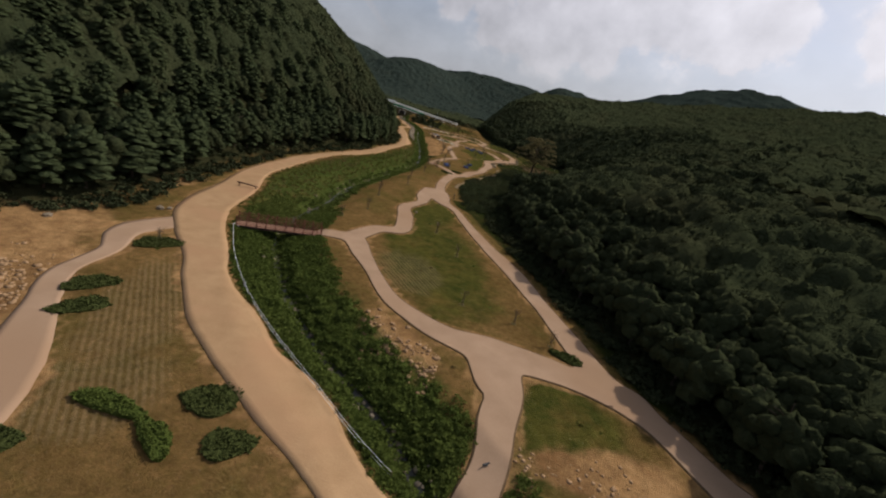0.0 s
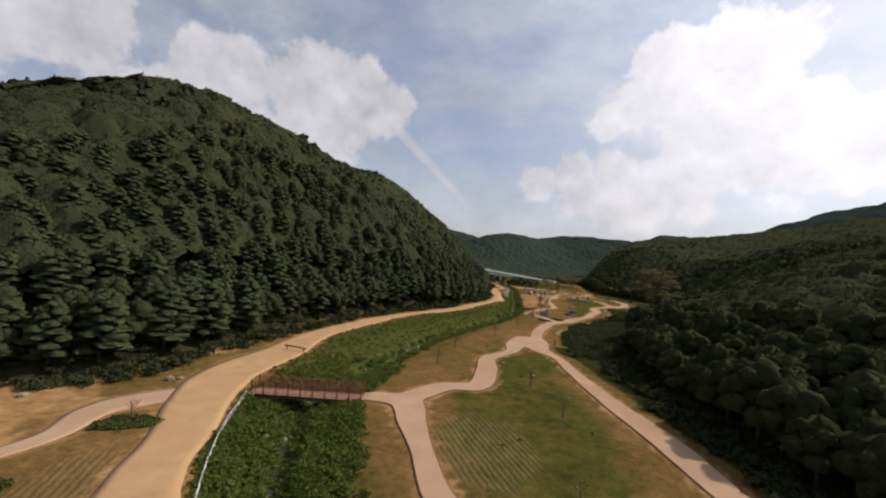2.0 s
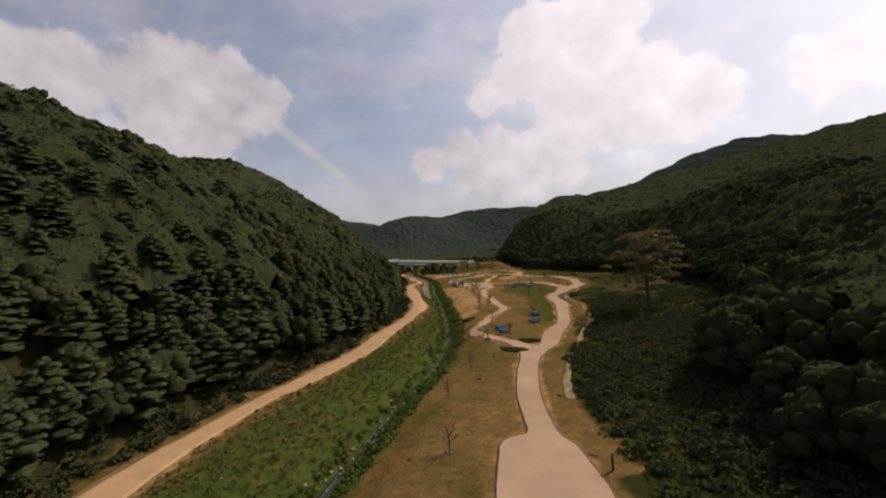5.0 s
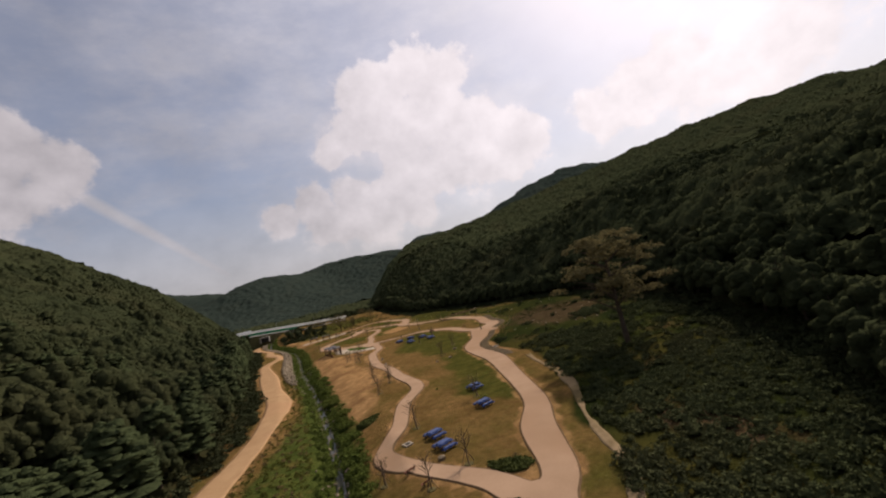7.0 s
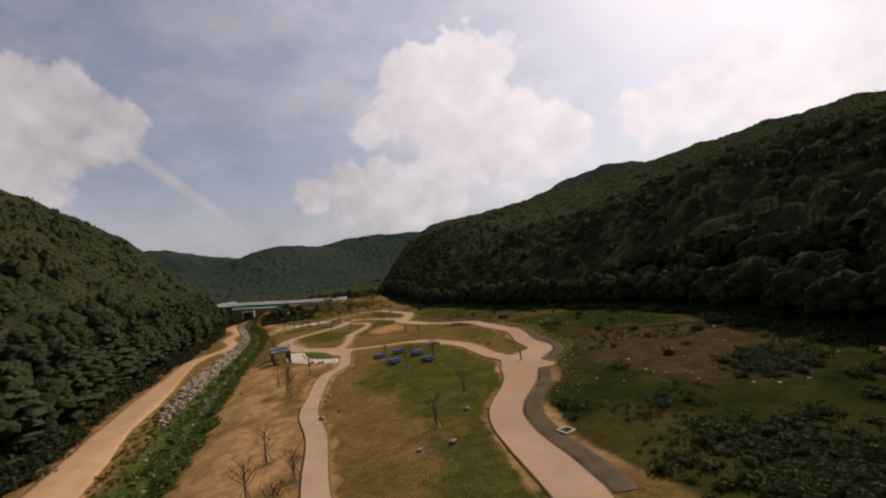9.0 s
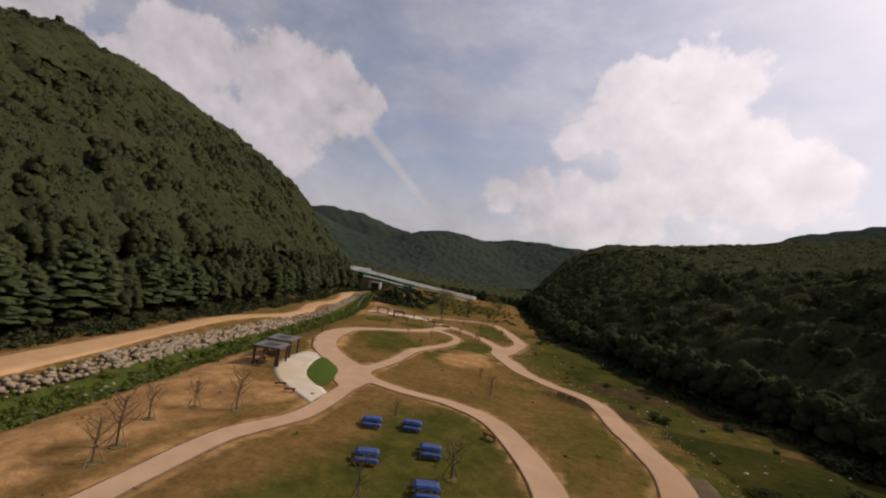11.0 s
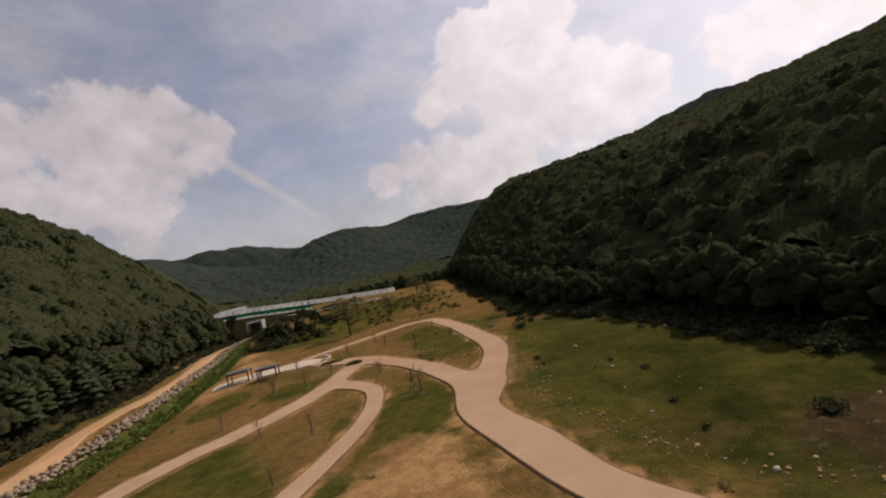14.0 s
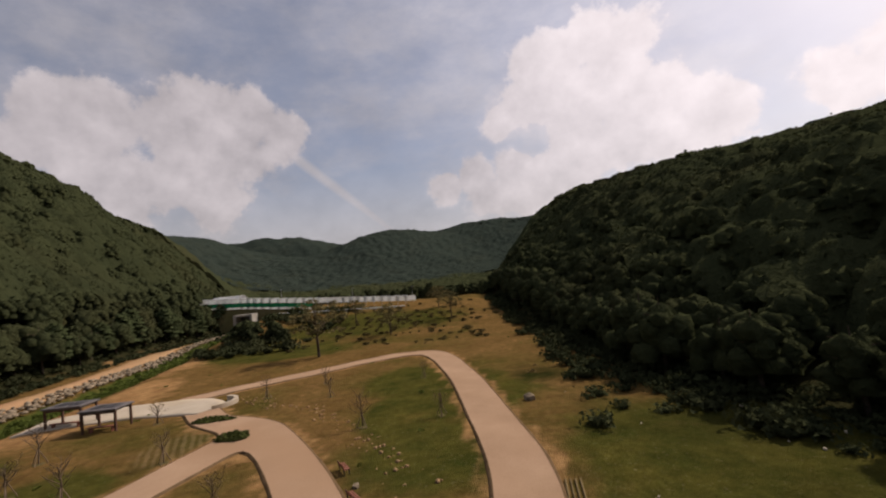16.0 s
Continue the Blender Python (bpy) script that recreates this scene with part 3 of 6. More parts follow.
def ribbon(name, line, mat, lift, rough_edge=0.0, label="", category="path", across=6, seed=0):
    """A road or path: a draped strip with a crowned top and sunk sides."""
    n, side = len(line), sides_of(line)
    u = np.linspace(-1, 1, across + 1)
    rng = np.random.RandomState(seed)
    wob = np.convolve(rng.randn(n + 8), np.ones(5) / 5, "same")[4:-4], np.convolve(rng.randn(n + 8), np.ones(5) / 5, "same")[4:-4]
    half = np.stack([line[:, 2] / 2 + rough_edge * wob[0], line[:, 2] / 2 + rough_edge * wob[1]], 1)
    rows = []
    for v in (-1.0, *u, 1.0):
        rows.append(line[:, :2] + side * (np.where(v < 0, half[:, 0], half[:, 1]) * v)[:, None])
    xy = np.stack(rows, 1)
    z = ground_z(xy[..., 0], xy[..., 1])
    mid = ground_z(line[:, 0], line[:, 1])[:, None]
    z = 0.97 * z + 0.03 * mid + lift
    z[:, 0] -= 0.3
    z[:, -1] -= 0.3
    verts = np.concatenate([xy, z[..., None]], -1).reshape(-1, 3)
    w = across + 3
    i = np.arange(n - 1)[:, None] * w + np.arange(w - 1)[None]
    faces = np.stack([i, i + 1, i + w + 1, i + w], -1).reshape(-1, 4)
    ob = new(name, raw_mesh(name, verts, faces, mat))
    return tagged(ob, label, category, kind="structure")


# the ground: one sheet out to the horizon
gx = steps(((-3200, -800, 240), (-800, -220, 40), (-220, -120, 6), (-120, -80, 2), (-80, 50, 1.05), (50, 100, 2), (100, 300, 7), (300, 900, 40), (900, 3300, 240)))
gy = steps(((-900, -100, 100), (-100, -10, 10), (-10, 12, 2), (12, 400, 1.05), (400, 480, 2), (480, 900, 10), (900, 1500, 30), (1500, 4300, 250)))
X, Y = np.meshgrid(gx, gy)
Z = ground_z(X, Y)
flatX, flatY = X.ravel(), Y.ravel()
close = (flatX > -125) & (flatX < 60) & (flatY > -5) & (flatY < 450)
gap_all = np.full(flatX.shape, 99.0)
gap_all[close] = way_gap(flatX[close], flatY[close])
nx = len(gx)
ii = np.arange(len(gy) - 1)[:, None] * nx + np.arange(nx - 1)[None]
ground_me = raw_mesh("ground", np.stack([flatX, flatY, Z.ravel()], 1), np.stack([ii, ii + 1, ii + nx + 1, ii + nx], -1).reshape(-1, 4), M_GROUND, True)


def blobs(shapes, x, y):
    out = np.zeros(x.shape)
    for cx, cy, rx, ry, turn in shapes:
        a = radians(turn)
        u, v = (x - cx) * math.cos(a) + (y - cy) * math.sin(a), -(x - cx) * math.sin(a) + (y - cy) * math.cos(a)
        out = np.maximum(out, np.clip(1.35 - np.sqrt((u / rx) ** 2 + (v / ry) ** 2), 0, 1))
    return out


stream_gap, _ = line_gap(STREAM, flatX, flatY)
left_in, right_in = along(LEFT_TOE, flatY) - flatX, flatX - along(WOOD_EDGE, flatY)
LAWNS = (
    (-34, 372, 26, 16, 0), (-52, 352, 12, 12, 0), (11, 298, 12, 20, 10), (7, 283, 8, 16, 0),
    (-3.5, 64.1, 9.6, 23.9, 20), (12.4, 31.4, 8.2, 8.8, 0), (-6.9, 86.1, 5.1, 11.6, 0), (-2.1, 166.4, 4.7, 10.1, 20), (2.3, 207.1, 7.5, 26.5, 5),
    (-3.3, 232.3, 7.9, 10.1, 0), (-25.2, 274.4, 7.4, 15.6, 30), (-23.1, 245.9, 4.2, 8, 30), (-9.4, 281.8, 7.4, 11.4, 30), (20.5, 279.8, 25.7, 41.2, 0),
    (27.1, 222, 17.4, 36, 0), (-6.6, 314.3, 7.9, 15.4, 0), (-38.3, 94.3, 4.2, 22.1, -10), (-33.7, 141.3, 4.5, 26.4, 15), (9.1, 134.9, 6.5, 18.9, 0),
    (-42.1, 348.6, 17.6, 10.1, 0), (17.6, 180.1, 9.4, 27, 0), (-6, 218, 6.5, 13, 0), (-12.5, 270, 4.5, 9, 5), (-7, 307, 6, 10, 10),
    (-12, 322, 6, 9, 20), (-28, 300, 5, 5, 0), (-1.5, 183, 4.5, 14, 0), (-2.5, 206, 6.0, 16, 5), (-3.5, 226, 6.5, 10, 10), (-38, 300, 4, 8, 20), (-27, 230, 3, 6, 0),
)
SOILS = (
    (-55.5, 49.5, 11.8, 6.6, -25), (-47.4, 41.1, 7.3, 8.8, 0), (-27.5, 219.6, 4, 14.2, -10), (-22, 180, 5, 10, 8), (-21, 195, 6, 16, 0),
     (-49.9, 67.2, 3.8, 6.1, 0), (-46.9, 314.5, 8.9, 12.6, 0),
    (15.2, 203.4, 5.6, 11.3, 30), (-60.9, 343.2, 8.1, 12.2, 30), (7.5, 189, 2.8, 9.3, 10), (-8.1, 269.4, 5.6, 8.9, 0),
    (-86.6, 363.5, 5.7, 19.8, 30), (5.5, 24.6, 5, 3.5, 0), (-4.0, 38.5, 7.0, 3.0, -32), (16, 27.5, 9, 3.0, 12),
    (-40, 33, 6, 14, 35), (-45, 28, 8, 12, 20), (-27, 226, 7, 13, 10), (-33, 240, 6, 10, 10), (-22, 233, 4, 5, 0), (-24, 200, 5, 22, 0), (-30, 262, 3, 10, 15), (-47, 325, 5, 10, 30),
)
EARTHS = (
    (29, 208, 14, 20, 0), (18, 266, 8, 5, 0), (32, 262, 10, 7, 0), (12, 254, 9, 3, -20), (8, 140, 3, 8, 15), (24, 136, 4, 5, 0),
)
ROWS = (
    (-27, 33, 5.0, 12.5, 20), (-22, 22, 5.5, 5.5, 0), (-6, 55, 6.0, 8.0, 25), (-24.5, 307, 4.0, 4.0, 0),
)
# grass between the road and the stream
sy = np.array(STREAM, float)
left_of_stream = np.interp(flatY, sy[:, 1], sy[:, 0]) - flatX
from_road = flatX - np.interp(flatY, np.maximum.accumulate(ROAD_CURVE[:, 1]), ROAD_CURVE[:, 0])
between_road = np.clip(left_of_stream / 2, 0, 1) * np.clip((from_road - 3.0) / 1.5, 0, 1) * np.clip((flatY - 60) / 6, 0, 1) * np.clip((215 - flatY) / 20, 0, 1) * 0.72
# meadow below the right-hand wood: dark green grass, with shade painted into its tone
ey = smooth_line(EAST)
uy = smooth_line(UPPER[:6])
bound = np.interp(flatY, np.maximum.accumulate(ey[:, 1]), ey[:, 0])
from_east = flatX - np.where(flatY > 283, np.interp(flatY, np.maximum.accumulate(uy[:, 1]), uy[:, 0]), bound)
shade_side = np.clip((from_east - 3.5 - 2.0 * ripple(flatX, flatY, 9, 2)) / 2.6, 0, 1) * np.clip((flatY - 100) / 5, 0, 1) * np.clip((335 - flatY) / 15, 0, 1) 
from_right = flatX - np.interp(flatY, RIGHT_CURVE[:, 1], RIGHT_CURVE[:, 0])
shade_side = shade_side * np.where(flatY > 250, 0.54, 1.0)
shade_side = np.maximum(shade_side, np.clip((from_right - 2.2) / 2.5, 0, 1) * (flatY > 28) * (flatY < 104))
layers = {
    "lawn": np.maximum(blobs(LAWNS, flatX, flatY), 0.15),
    "soil": np.maximum(blobs(SOILS, flatX, flatY), np.clip(1.0 - np.abs(gap_all - 0.2) / 1.2, 0, 0.62)),
    "lush": np.maximum(np.clip(1.25 - stream_gap / np.where(flatY < 76, 8.0, 4.5), 0, 1), between_road) * (gap_all > 0.3),
    "earth": blobs(EARTHS, flatX, flatY),
    "rows": blobs(ROWS, flatX, flatY),
    "shade_grass": shade_side,
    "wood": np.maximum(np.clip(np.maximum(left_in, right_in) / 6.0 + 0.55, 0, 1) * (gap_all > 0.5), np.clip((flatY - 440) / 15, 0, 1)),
}
for name, value in layers.items():
    ground_me.attributes.new(name, "FLOAT", "POINT").data.foreach_set("value", value.astype(np.float32))
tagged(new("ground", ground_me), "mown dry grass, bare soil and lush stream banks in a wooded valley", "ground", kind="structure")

ribbon("road", ROAD_CURVE, M_SAND, 0.07, 0.14, "sandy dirt road running along the foot of the wooded hill", "road", 8, 1)
ribbon("track", TRACK_CURVE, M_PAVE, 0.05, 0.15, "pale pinkish dirt track beside the rubble", "track", 6, 2)
FINE = [smooth_line(p, 0.4) for p in PATHS]


def path_gap(x, y):
    """How far points lie outside the park paths, which run into one another with rounded corners."""
    total = np.zeros(x.shape)
    for c in FINE:
        near = (x > c[:, 0].min() - 5) & (x < c[:, 0].max() + 5) & (y > c[:, 1].min() - 5) & (y < c[:, 1].max() + 5)
        px, py = x[near], y[near]
        best = np.full(px.shape, 1e3)
        for lo in range(0, len(c), 40):
            w = c[lo:lo + 40]
            best = np.minimum(best, (np.hypot(px[:, None] - w[None, :, 0], py[:, None] - w[None, :, 1]) - w[None, :, 2] / 2).min(1))
        total[near] += np.exp(-np.clip(best, -6, 30) / 0.5)
    return -0.5 * np.log(total + 1e-12)


def park_paths():
    """The paths as one draped surface, with a thin earth edging round it."""
    step = 0.42
    gx, gy = np.meshgrid(np.arange(-37, 31, step), np.arange(17, 346, step))
    w = gx.shape[1]
    x, y = gx.ravel().copy(), gy.ravel().copy()
    gap = path_gap(x, y)
    i = np.arange(gx.shape[0] - 1)[:, None] * w + np.arange(w - 1)[None]
    quads = np.stack([i, i + 1, i + w + 1, i + w], -1).reshape(-1, 4)
    quads = quads[(gap[quads] < 0).any(1)]
    used_v, quads = np.unique(quads, return_inverse=True)
    quads = quads.reshape(-1, 4)
    x, y, gap = x[used_v], y[used_v], gap[used_v]

    def slope(px, py):
        e = 0.05
        d = np.stack([path_gap(px + e, py) - path_gap(px - e, py), path_gap(px, py + e) - path_gap(px, py - e)], 1)
        return d / np.maximum(np.hypot(d[:, 0], d[:, 1]), 1e-6)[:, None]
    out = np.where(gap > 0)[0]
    for turn in range(2):
        n = slope(x[out], y[out])
        g = path_gap(x[out], y[out])[:, None] * n
        x[out], y[out] = x[out] - g[:, 0], y[out] - g[:, 1]
    z = ground_z(x, y) + 0.085
    tagged(new("path", raw_mesh("path", np.stack([x, y, z], 1), quads, M_PAVE, True)), "pinkish compacted gravel paths winding through the park", "path", kind="structure")
    edges = np.vstack([quads[:, [0, 1]], quads[:, [1, 2]], quads[:, [2, 3]], quads[:, [3, 0]]])
    key = np.sort(edges, 1)
    _, first, count = np.unique(key[:, 0].astype(np.int64) * len(x) + key[:, 1], return_index=True, return_counts=True)
    edges = edges[first[count == 1]]
    rim, edges = np.unique(edges, return_inverse=True)
    edges = edges.reshape(-1, 2)
    n = slope(x[rim], y[rim])
    wide = 0.17 + 0.05 * ripple(x[rim], y[rim], 1.3, 5)
    ox, oy = x[rim] + n[:, 0] * wide, y[rim] + n[:, 1] * wide
    k = len(rim)
    v = np.vstack([np.stack([x[rim], y[rim], z[rim] + 0.012], 1), np.stack([ox, oy, ground_z(ox, oy) + 0.035], 1), np.stack([ox + 0.1 * n[:, 0], oy + 0.1 * n[:, 1], ground_z(ox, oy) - 0.2], 1)])
    f = np.vstack([np.stack([edges[:, 0], edges[:, 0] + k, edges[:, 1] + k, edges[:, 1]], 1), np.stack([edges[:, 0] + k, edges[:, 0] + 2 * k, edges[:, 1] + 2 * k, edges[:, 1] + k], 1)])
    tagged(new("path_edging", raw_mesh("path_edging", v, f, M_EDGE)), "thin dark earth edging along the park paths", "edging", kind="structure")


park_paths()

# ---- woods ----
def leaf_cards(rng, centres, radii, count, size, flat=0.0):
    """Leaf sprays: pointed blades facing outwards round clump centres. Returns verts and triangles."""
    which = rng.randint(0, len(centres), count)
    way = rng.randn(count, 3)
    way /= np.linalg.norm(way, axis=1)[:, None]
    way[:, 2] = np.abs(way[:, 2]) * 0.95 - 0.12
    at = centres[which] + way * radii[which] * (0.7 + 0.4 * rng.rand(count, 1))
    normal = way + 0.45 * rng.randn(count, 3)
    normal[:, 2] += flat
    normal /= np.linalg.norm(normal, axis=1)[:, None]
    a = np.cross(normal, rng.randn(count, 3))
    a /= np.linalg.norm(a, axis=1)[:, None]
    b = np.cross(normal, a)
    s = size * (0.55 + 0.9 * rng.rand(count, 1))
    droop = -normal * s * 0.35
    v = np.stack([at - a * s + droop, at + a * s * 0.9 + droop * 0.4, at + b * s * 1.15], 1).reshape(-1, 3)
    return v, np.arange(3 * count).reshape(-1, 3)


def crown_shape(rng, kind, height):
    """Clump centres and radii (three axes) of a tree's crown above the ground."""
    c, r = [], []
    if kind == "pine":
        tiers = 6
        for k in range(tiers):
            f = k / (tiers - 1)
            reach = (1 - 0.8 * f) ** 0.8 * height * 0.34 + 0.2
            for j in range(max(2, int(7 - 4 * f))):
                a = rng.rand() * 6.28
                d = reach * (0.4 + 0.6 * rng.rand())
                c.append((math.cos(a) * d, math.sin(a) * d, height * (0.30 + 0.66 * f) - 0.12 * d + rng.randn() * 0.25))
                w = 0.7 + 0.26 * reach
                r.append((w, w, 0.16))
    elif kind == "mound":
        for k in range(9):
            a, d = rng.rand() * 6.28, height * 0.9 * math.sqrt(rng.rand())
            w = height * (0.35 + 0.2 * rng.rand())
            c.append((math.cos(a) * d, math.sin(a) * d, height * (0.55 - 0.25 * d / height) * (0.6 + 0.5 * rng.rand())))
            r.append((w, w, w * 0.8))
    elif kind == "spread":
        for k in range(64):
            a, f = rng.rand() * 6.28, rng.rand()
            d = height * 0.52 * math.sqrt(rng.rand()) * (1.0 - 0.75 * abs(f - 0.3))
            c.append((math.cos(a) * d, math.sin(a) * d, height * (0.40 + 0.55 * f)))
            w = height * (0.05 + 0.035 * rng.rand())
            r.append((w * 1.25, w * 1.25, w * 0.75))
    else:
        for k in range(17):
            a, f = rng.rand() * 6.28, rng.rand()
            d = height * 0.34 * math.sqrt(rng.rand()) * (1.05 - 0.55 * f)
            c.append((math.cos(a) * d, math.sin(a) * d, height * (0.30 + 0.62 * f * (1 - 0.25 * d / (0.3 * height)))))
            w = height * (0.085 + 0.05 * rng.rand())
            r.append((w, w, w * 0.75))
    return np.array(c), np.array(r)


def dome(rng, centre, radius, rings=3, segs=7, low=0.62, uneven=0.3):
    """A lumpy cap of foliage, open below."""
    th = np.linspace(0.03, math.pi * low, rings + 1)[:, None]
    ph = (2 * math.pi * np.arange(segs) / segs)[None] + 0.45 * np.arange(rings + 1)[:, None] + rng.rand() * 6.28
    k = 1 - uneven / 2 + uneven * rng.rand(rings + 1, segs)
    v = np.stack([centre[0] + radius[0] * k * np.sin(th) * np.cos(ph), centre[1] + radius[1] * k * np.sin(th) * np.sin(ph), centre[2] + radius[2] * k * np.cos(th)], -1)
    i = np.arange(rings)[:, None] * segs + np.arange(segs)[None]
    j = np.arange(rings)[:, None] * segs + (np.arange(segs)[None] + 1) % segs
    f = np.concatenate([np.stack([i, i + segs, j + segs], -1).reshape(-1, 3), np.stack([i, j + segs, j], -1).reshape(-1, 3)])
    return v.reshape(-1, 3), f


def wood_crown(seed, kind, height, lobes, cards, size, rings=3, segs=7):
    """A woodland crown: rounded leafy lobes, or the flat tiers of a pine, broken up by leaf sprays."""
    rng = np.random.RandomState(seed)
    c, r = [], []
    if kind == "pine":
        for k in range(lobes):
            f = ((k + 0.5) / lobes) ** 0.8
            reach = height * (0.27 * math.sqrt(max(0.0, 1 - f ** 1.7)) + 0.04)
            a = 2.4 * k + 0.7 * rng.rand()
            d = reach * (0.45 + 0.35 * rng.rand())
            c.append((math.cos(a) * d, math.sin(a) * d, height * (0.13 + 0.83 * f) - 0.10 * d))
            w = reach * (0.40 + 0.2 * rng.rand()) + 0.25
            r.append((w, w, 0.36 + 0.05 * w))
    else:
        c.append((0, 0, height * 0.44))
        r.append((height * 0.25, height * 0.25, height * 0.36))
        for k in range(lobes - 1):
            a, up = 2.4 * k + 0.8 * rng.rand(), 0.05 + 0.85 * (k + rng.rand()) / lobes
            out = height * 0.27 * math.sqrt(max(0.05, 1 - up * up))
            c.append((math.cos(a) * out, math.sin(a) * out, height * (0.24 + 0.56 * up)))
            w = height * (0.105 + 0.075 * rng.rand())
            r.append((w, w, w * 0.85))
    c, r = np.array(c), np.array(r)
    v, f = np.empty((0, 3)), np.empty((0, 3), int)
    for k in range(len(c)):
        dv, df = dome(rng, c[k], r[k], 2 if kind == "pine" else rings + (k == 0), segs + (k == 0 and kind != "pine"), 0.6 if kind == "pine" else 0.66, 0.55 if kind == "pine" else 0.34)
        v, f = np.vstack([v, dv]), np.vstack([f, df + len(v)])
    if cards:
        cv, cf = leaf_cards(rng, c, r, cards, size, 1.2 if kind == "pine" else 0.3)
        v, f = np.vstack([v, cv]), np.vstack([f, cf + len(v)])
    return v, f


def blob(rng, centre, radius, rings=3, segs=6):
    """A lumpy closed core for a crown, as quads with pinched poles."""
    v, f = [], []
    for i in range(rings + 1):
        th = math.pi * (i + 0.02) / (rings + 0.04)
        for j in range(segs):
            ph = 2 * math.pi * (j + 0.5 * (i % 2)) / segs
            k = 0.8 + 0.4 * rng.rand()
            v.append((centre[0] + radius[0] * k * math.sin(th) * math.cos(ph), centre[1] + radius[1] * k * math.sin(th) * math.sin(ph), centre[2] + radius[2] * k * math.cos(th)))
    for i in range(rings):
        for j in range(segs):
            a, b, c, d = i * segs + j, (i + 1) * segs + j, (i + 1) * segs + (j + 1) % segs, i * segs + (j + 1) % segs
            f += [(a, b, c), (a, c, d)]
    return np.array(v), np.array(f)


def crown(seed, kind, height, cards, size, core=True):
    rng = np.random.RandomState(seed)
    c, r = crown_shape(rng, kind, height)
    v, f = leaf_cards(rng, c, r, cards, size, 2.0 if kind == "pine" else 0.9 if kind == "spread" else 0.35)
    if core:
        w = height * {"pine": 0.10, "mound": 0.5}.get(kind, 0.15)
        bv, bf = blob(rng, (0, 0, height * (0.25 if kind == "mound" else 0.52)), (w, w, height * (0.22 if kind == "mound" else 0.26)))
        v, f = np.vstack([v, bv]), np.vstack([f, bf + len(v)])
    return v, f


def scatter(rng, box, gap):
    """Jittered grid places."""
    xs, ys = np.meshgrid(np.arange(box[0], box[1], gap), np.arange(box[2], box[3], gap))
    p = np.stack([xs.ravel(), ys.ravel()], 1)
    return p + (rng.rand(*p.shape) - 0.5) * gap * 0.95


def wood_depth(p):
    """How deep places lie inside the woods of either hill."""
    return np.maximum(along(LEFT_TOE, p[:, 1]) - p[:, 0], p[:, 0] - along(WOOD_EDGE, p[:, 1])) + 1.5 * ripple(p[:, 0], p[:, 1], 5, 3)


def plant(name, places, shapes, mat, rng, low, high, label, category="trees", sink=0.3):
    """Many trees or shrubs past counting as one object, each with a tone of its own."""
    z = ground_z(places[:, 0], places[:, 1])
    vs, fs, tones, base = [], [], [], 0
    for (x, y), h in zip(places, z):
        v, f = shapes[rng.randint(len(shapes))]
        a, s = rng.rand() * 6.28, low + (high - low) * rng.rand()
        c, d = math.cos(a) * s, math.sin(a) * s
        w = np.empty_like(v)
        w[:, 0], w[:, 1], w[:, 2] = x + v[:, 0] * c - v[:, 1] * d, y + v[:, 0] * d + v[:, 1] * c, h - sink * s + v[:, 2] * s * (0.85 + 0.3 * rng.rand())
        vs.append(w)
        fs.append(f + base)
        tones.append(np.full(len(v), rng.rand() - 0.5))
        base += len(v)
    me = raw_mesh(name, np.vstack(vs), np.vstack(fs), mat, True)
    me.attributes.new("tone", "FLOAT", "POINT").data.foreach_set("value", np.concatenate(tones).astype(np.float32))
    return tagged(new(name, me), label, category, kind="stuff")


wood_rng = np.random.RandomState(7)
near_pines = [wood_crown(100 + k, "pine", 8.6, 30, 170, 0.26, 2, 6) for k in range(7)]
slope_oaks = [wood_crown(300 + k, "oak", 7.0, 9, 75, 0.36, 2, 5) for k in range(7)]
ridge_oaks = [wood_crown(400 + k, "oak", 7.0, 7, 45, 0.46, 2, 5) for k in range(6)]
near_oaks = [wood_crown(200 + k, "oak", 7.0, 15, 230, 0.26, 3, 6) for k in range(7)]


def left_depth(p):
    return along(LEFT_TOE, p[:, 1]) - p[:, 0] + 1.5 * ripple(p[:, 0], p[:, 1], 5, 3)


def caps(x, y, gap, rng_seed, fill=0.68, uneven=0.35):
    """Rounded crown tops on a jittered grid: height above their feet (0..1) and a tone for each crown."""
    ci, cj = np.floor(x / gap).astype(int), np.floor(y / gap).astype(int)
    best, tone = np.zeros(x.shape), np.zeros(x.shape)
    for di in (-1, 0, 1):
        for dj in (-1, 0, 1):
            i, j = ci + di, cj + dj
            h = [np.modf(np.abs(np.sin(i * a + j * b + rng_seed) * 43758.5453))[0] for a, b in ((12.9898, 78.233), (39.346, 11.135), (73.156, 52.235), (27.17, 91.7))]
            d = np.hypot(x - (i + 0.15 + 0.7 * h[0]) * gap, y - (j + 0.15 + 0.7 * h[1]) * gap) / (gap * fill * (0.8 + 0.4 * h[2]))
            top = np.sqrt(np.clip(1 - d * d, 0, 1)) * (1 - uneven + uneven * h[3])
            tone = np.where(top > best, h[2] - 0.5, tone)
            best = np.maximum(best, top)
    return best, tone


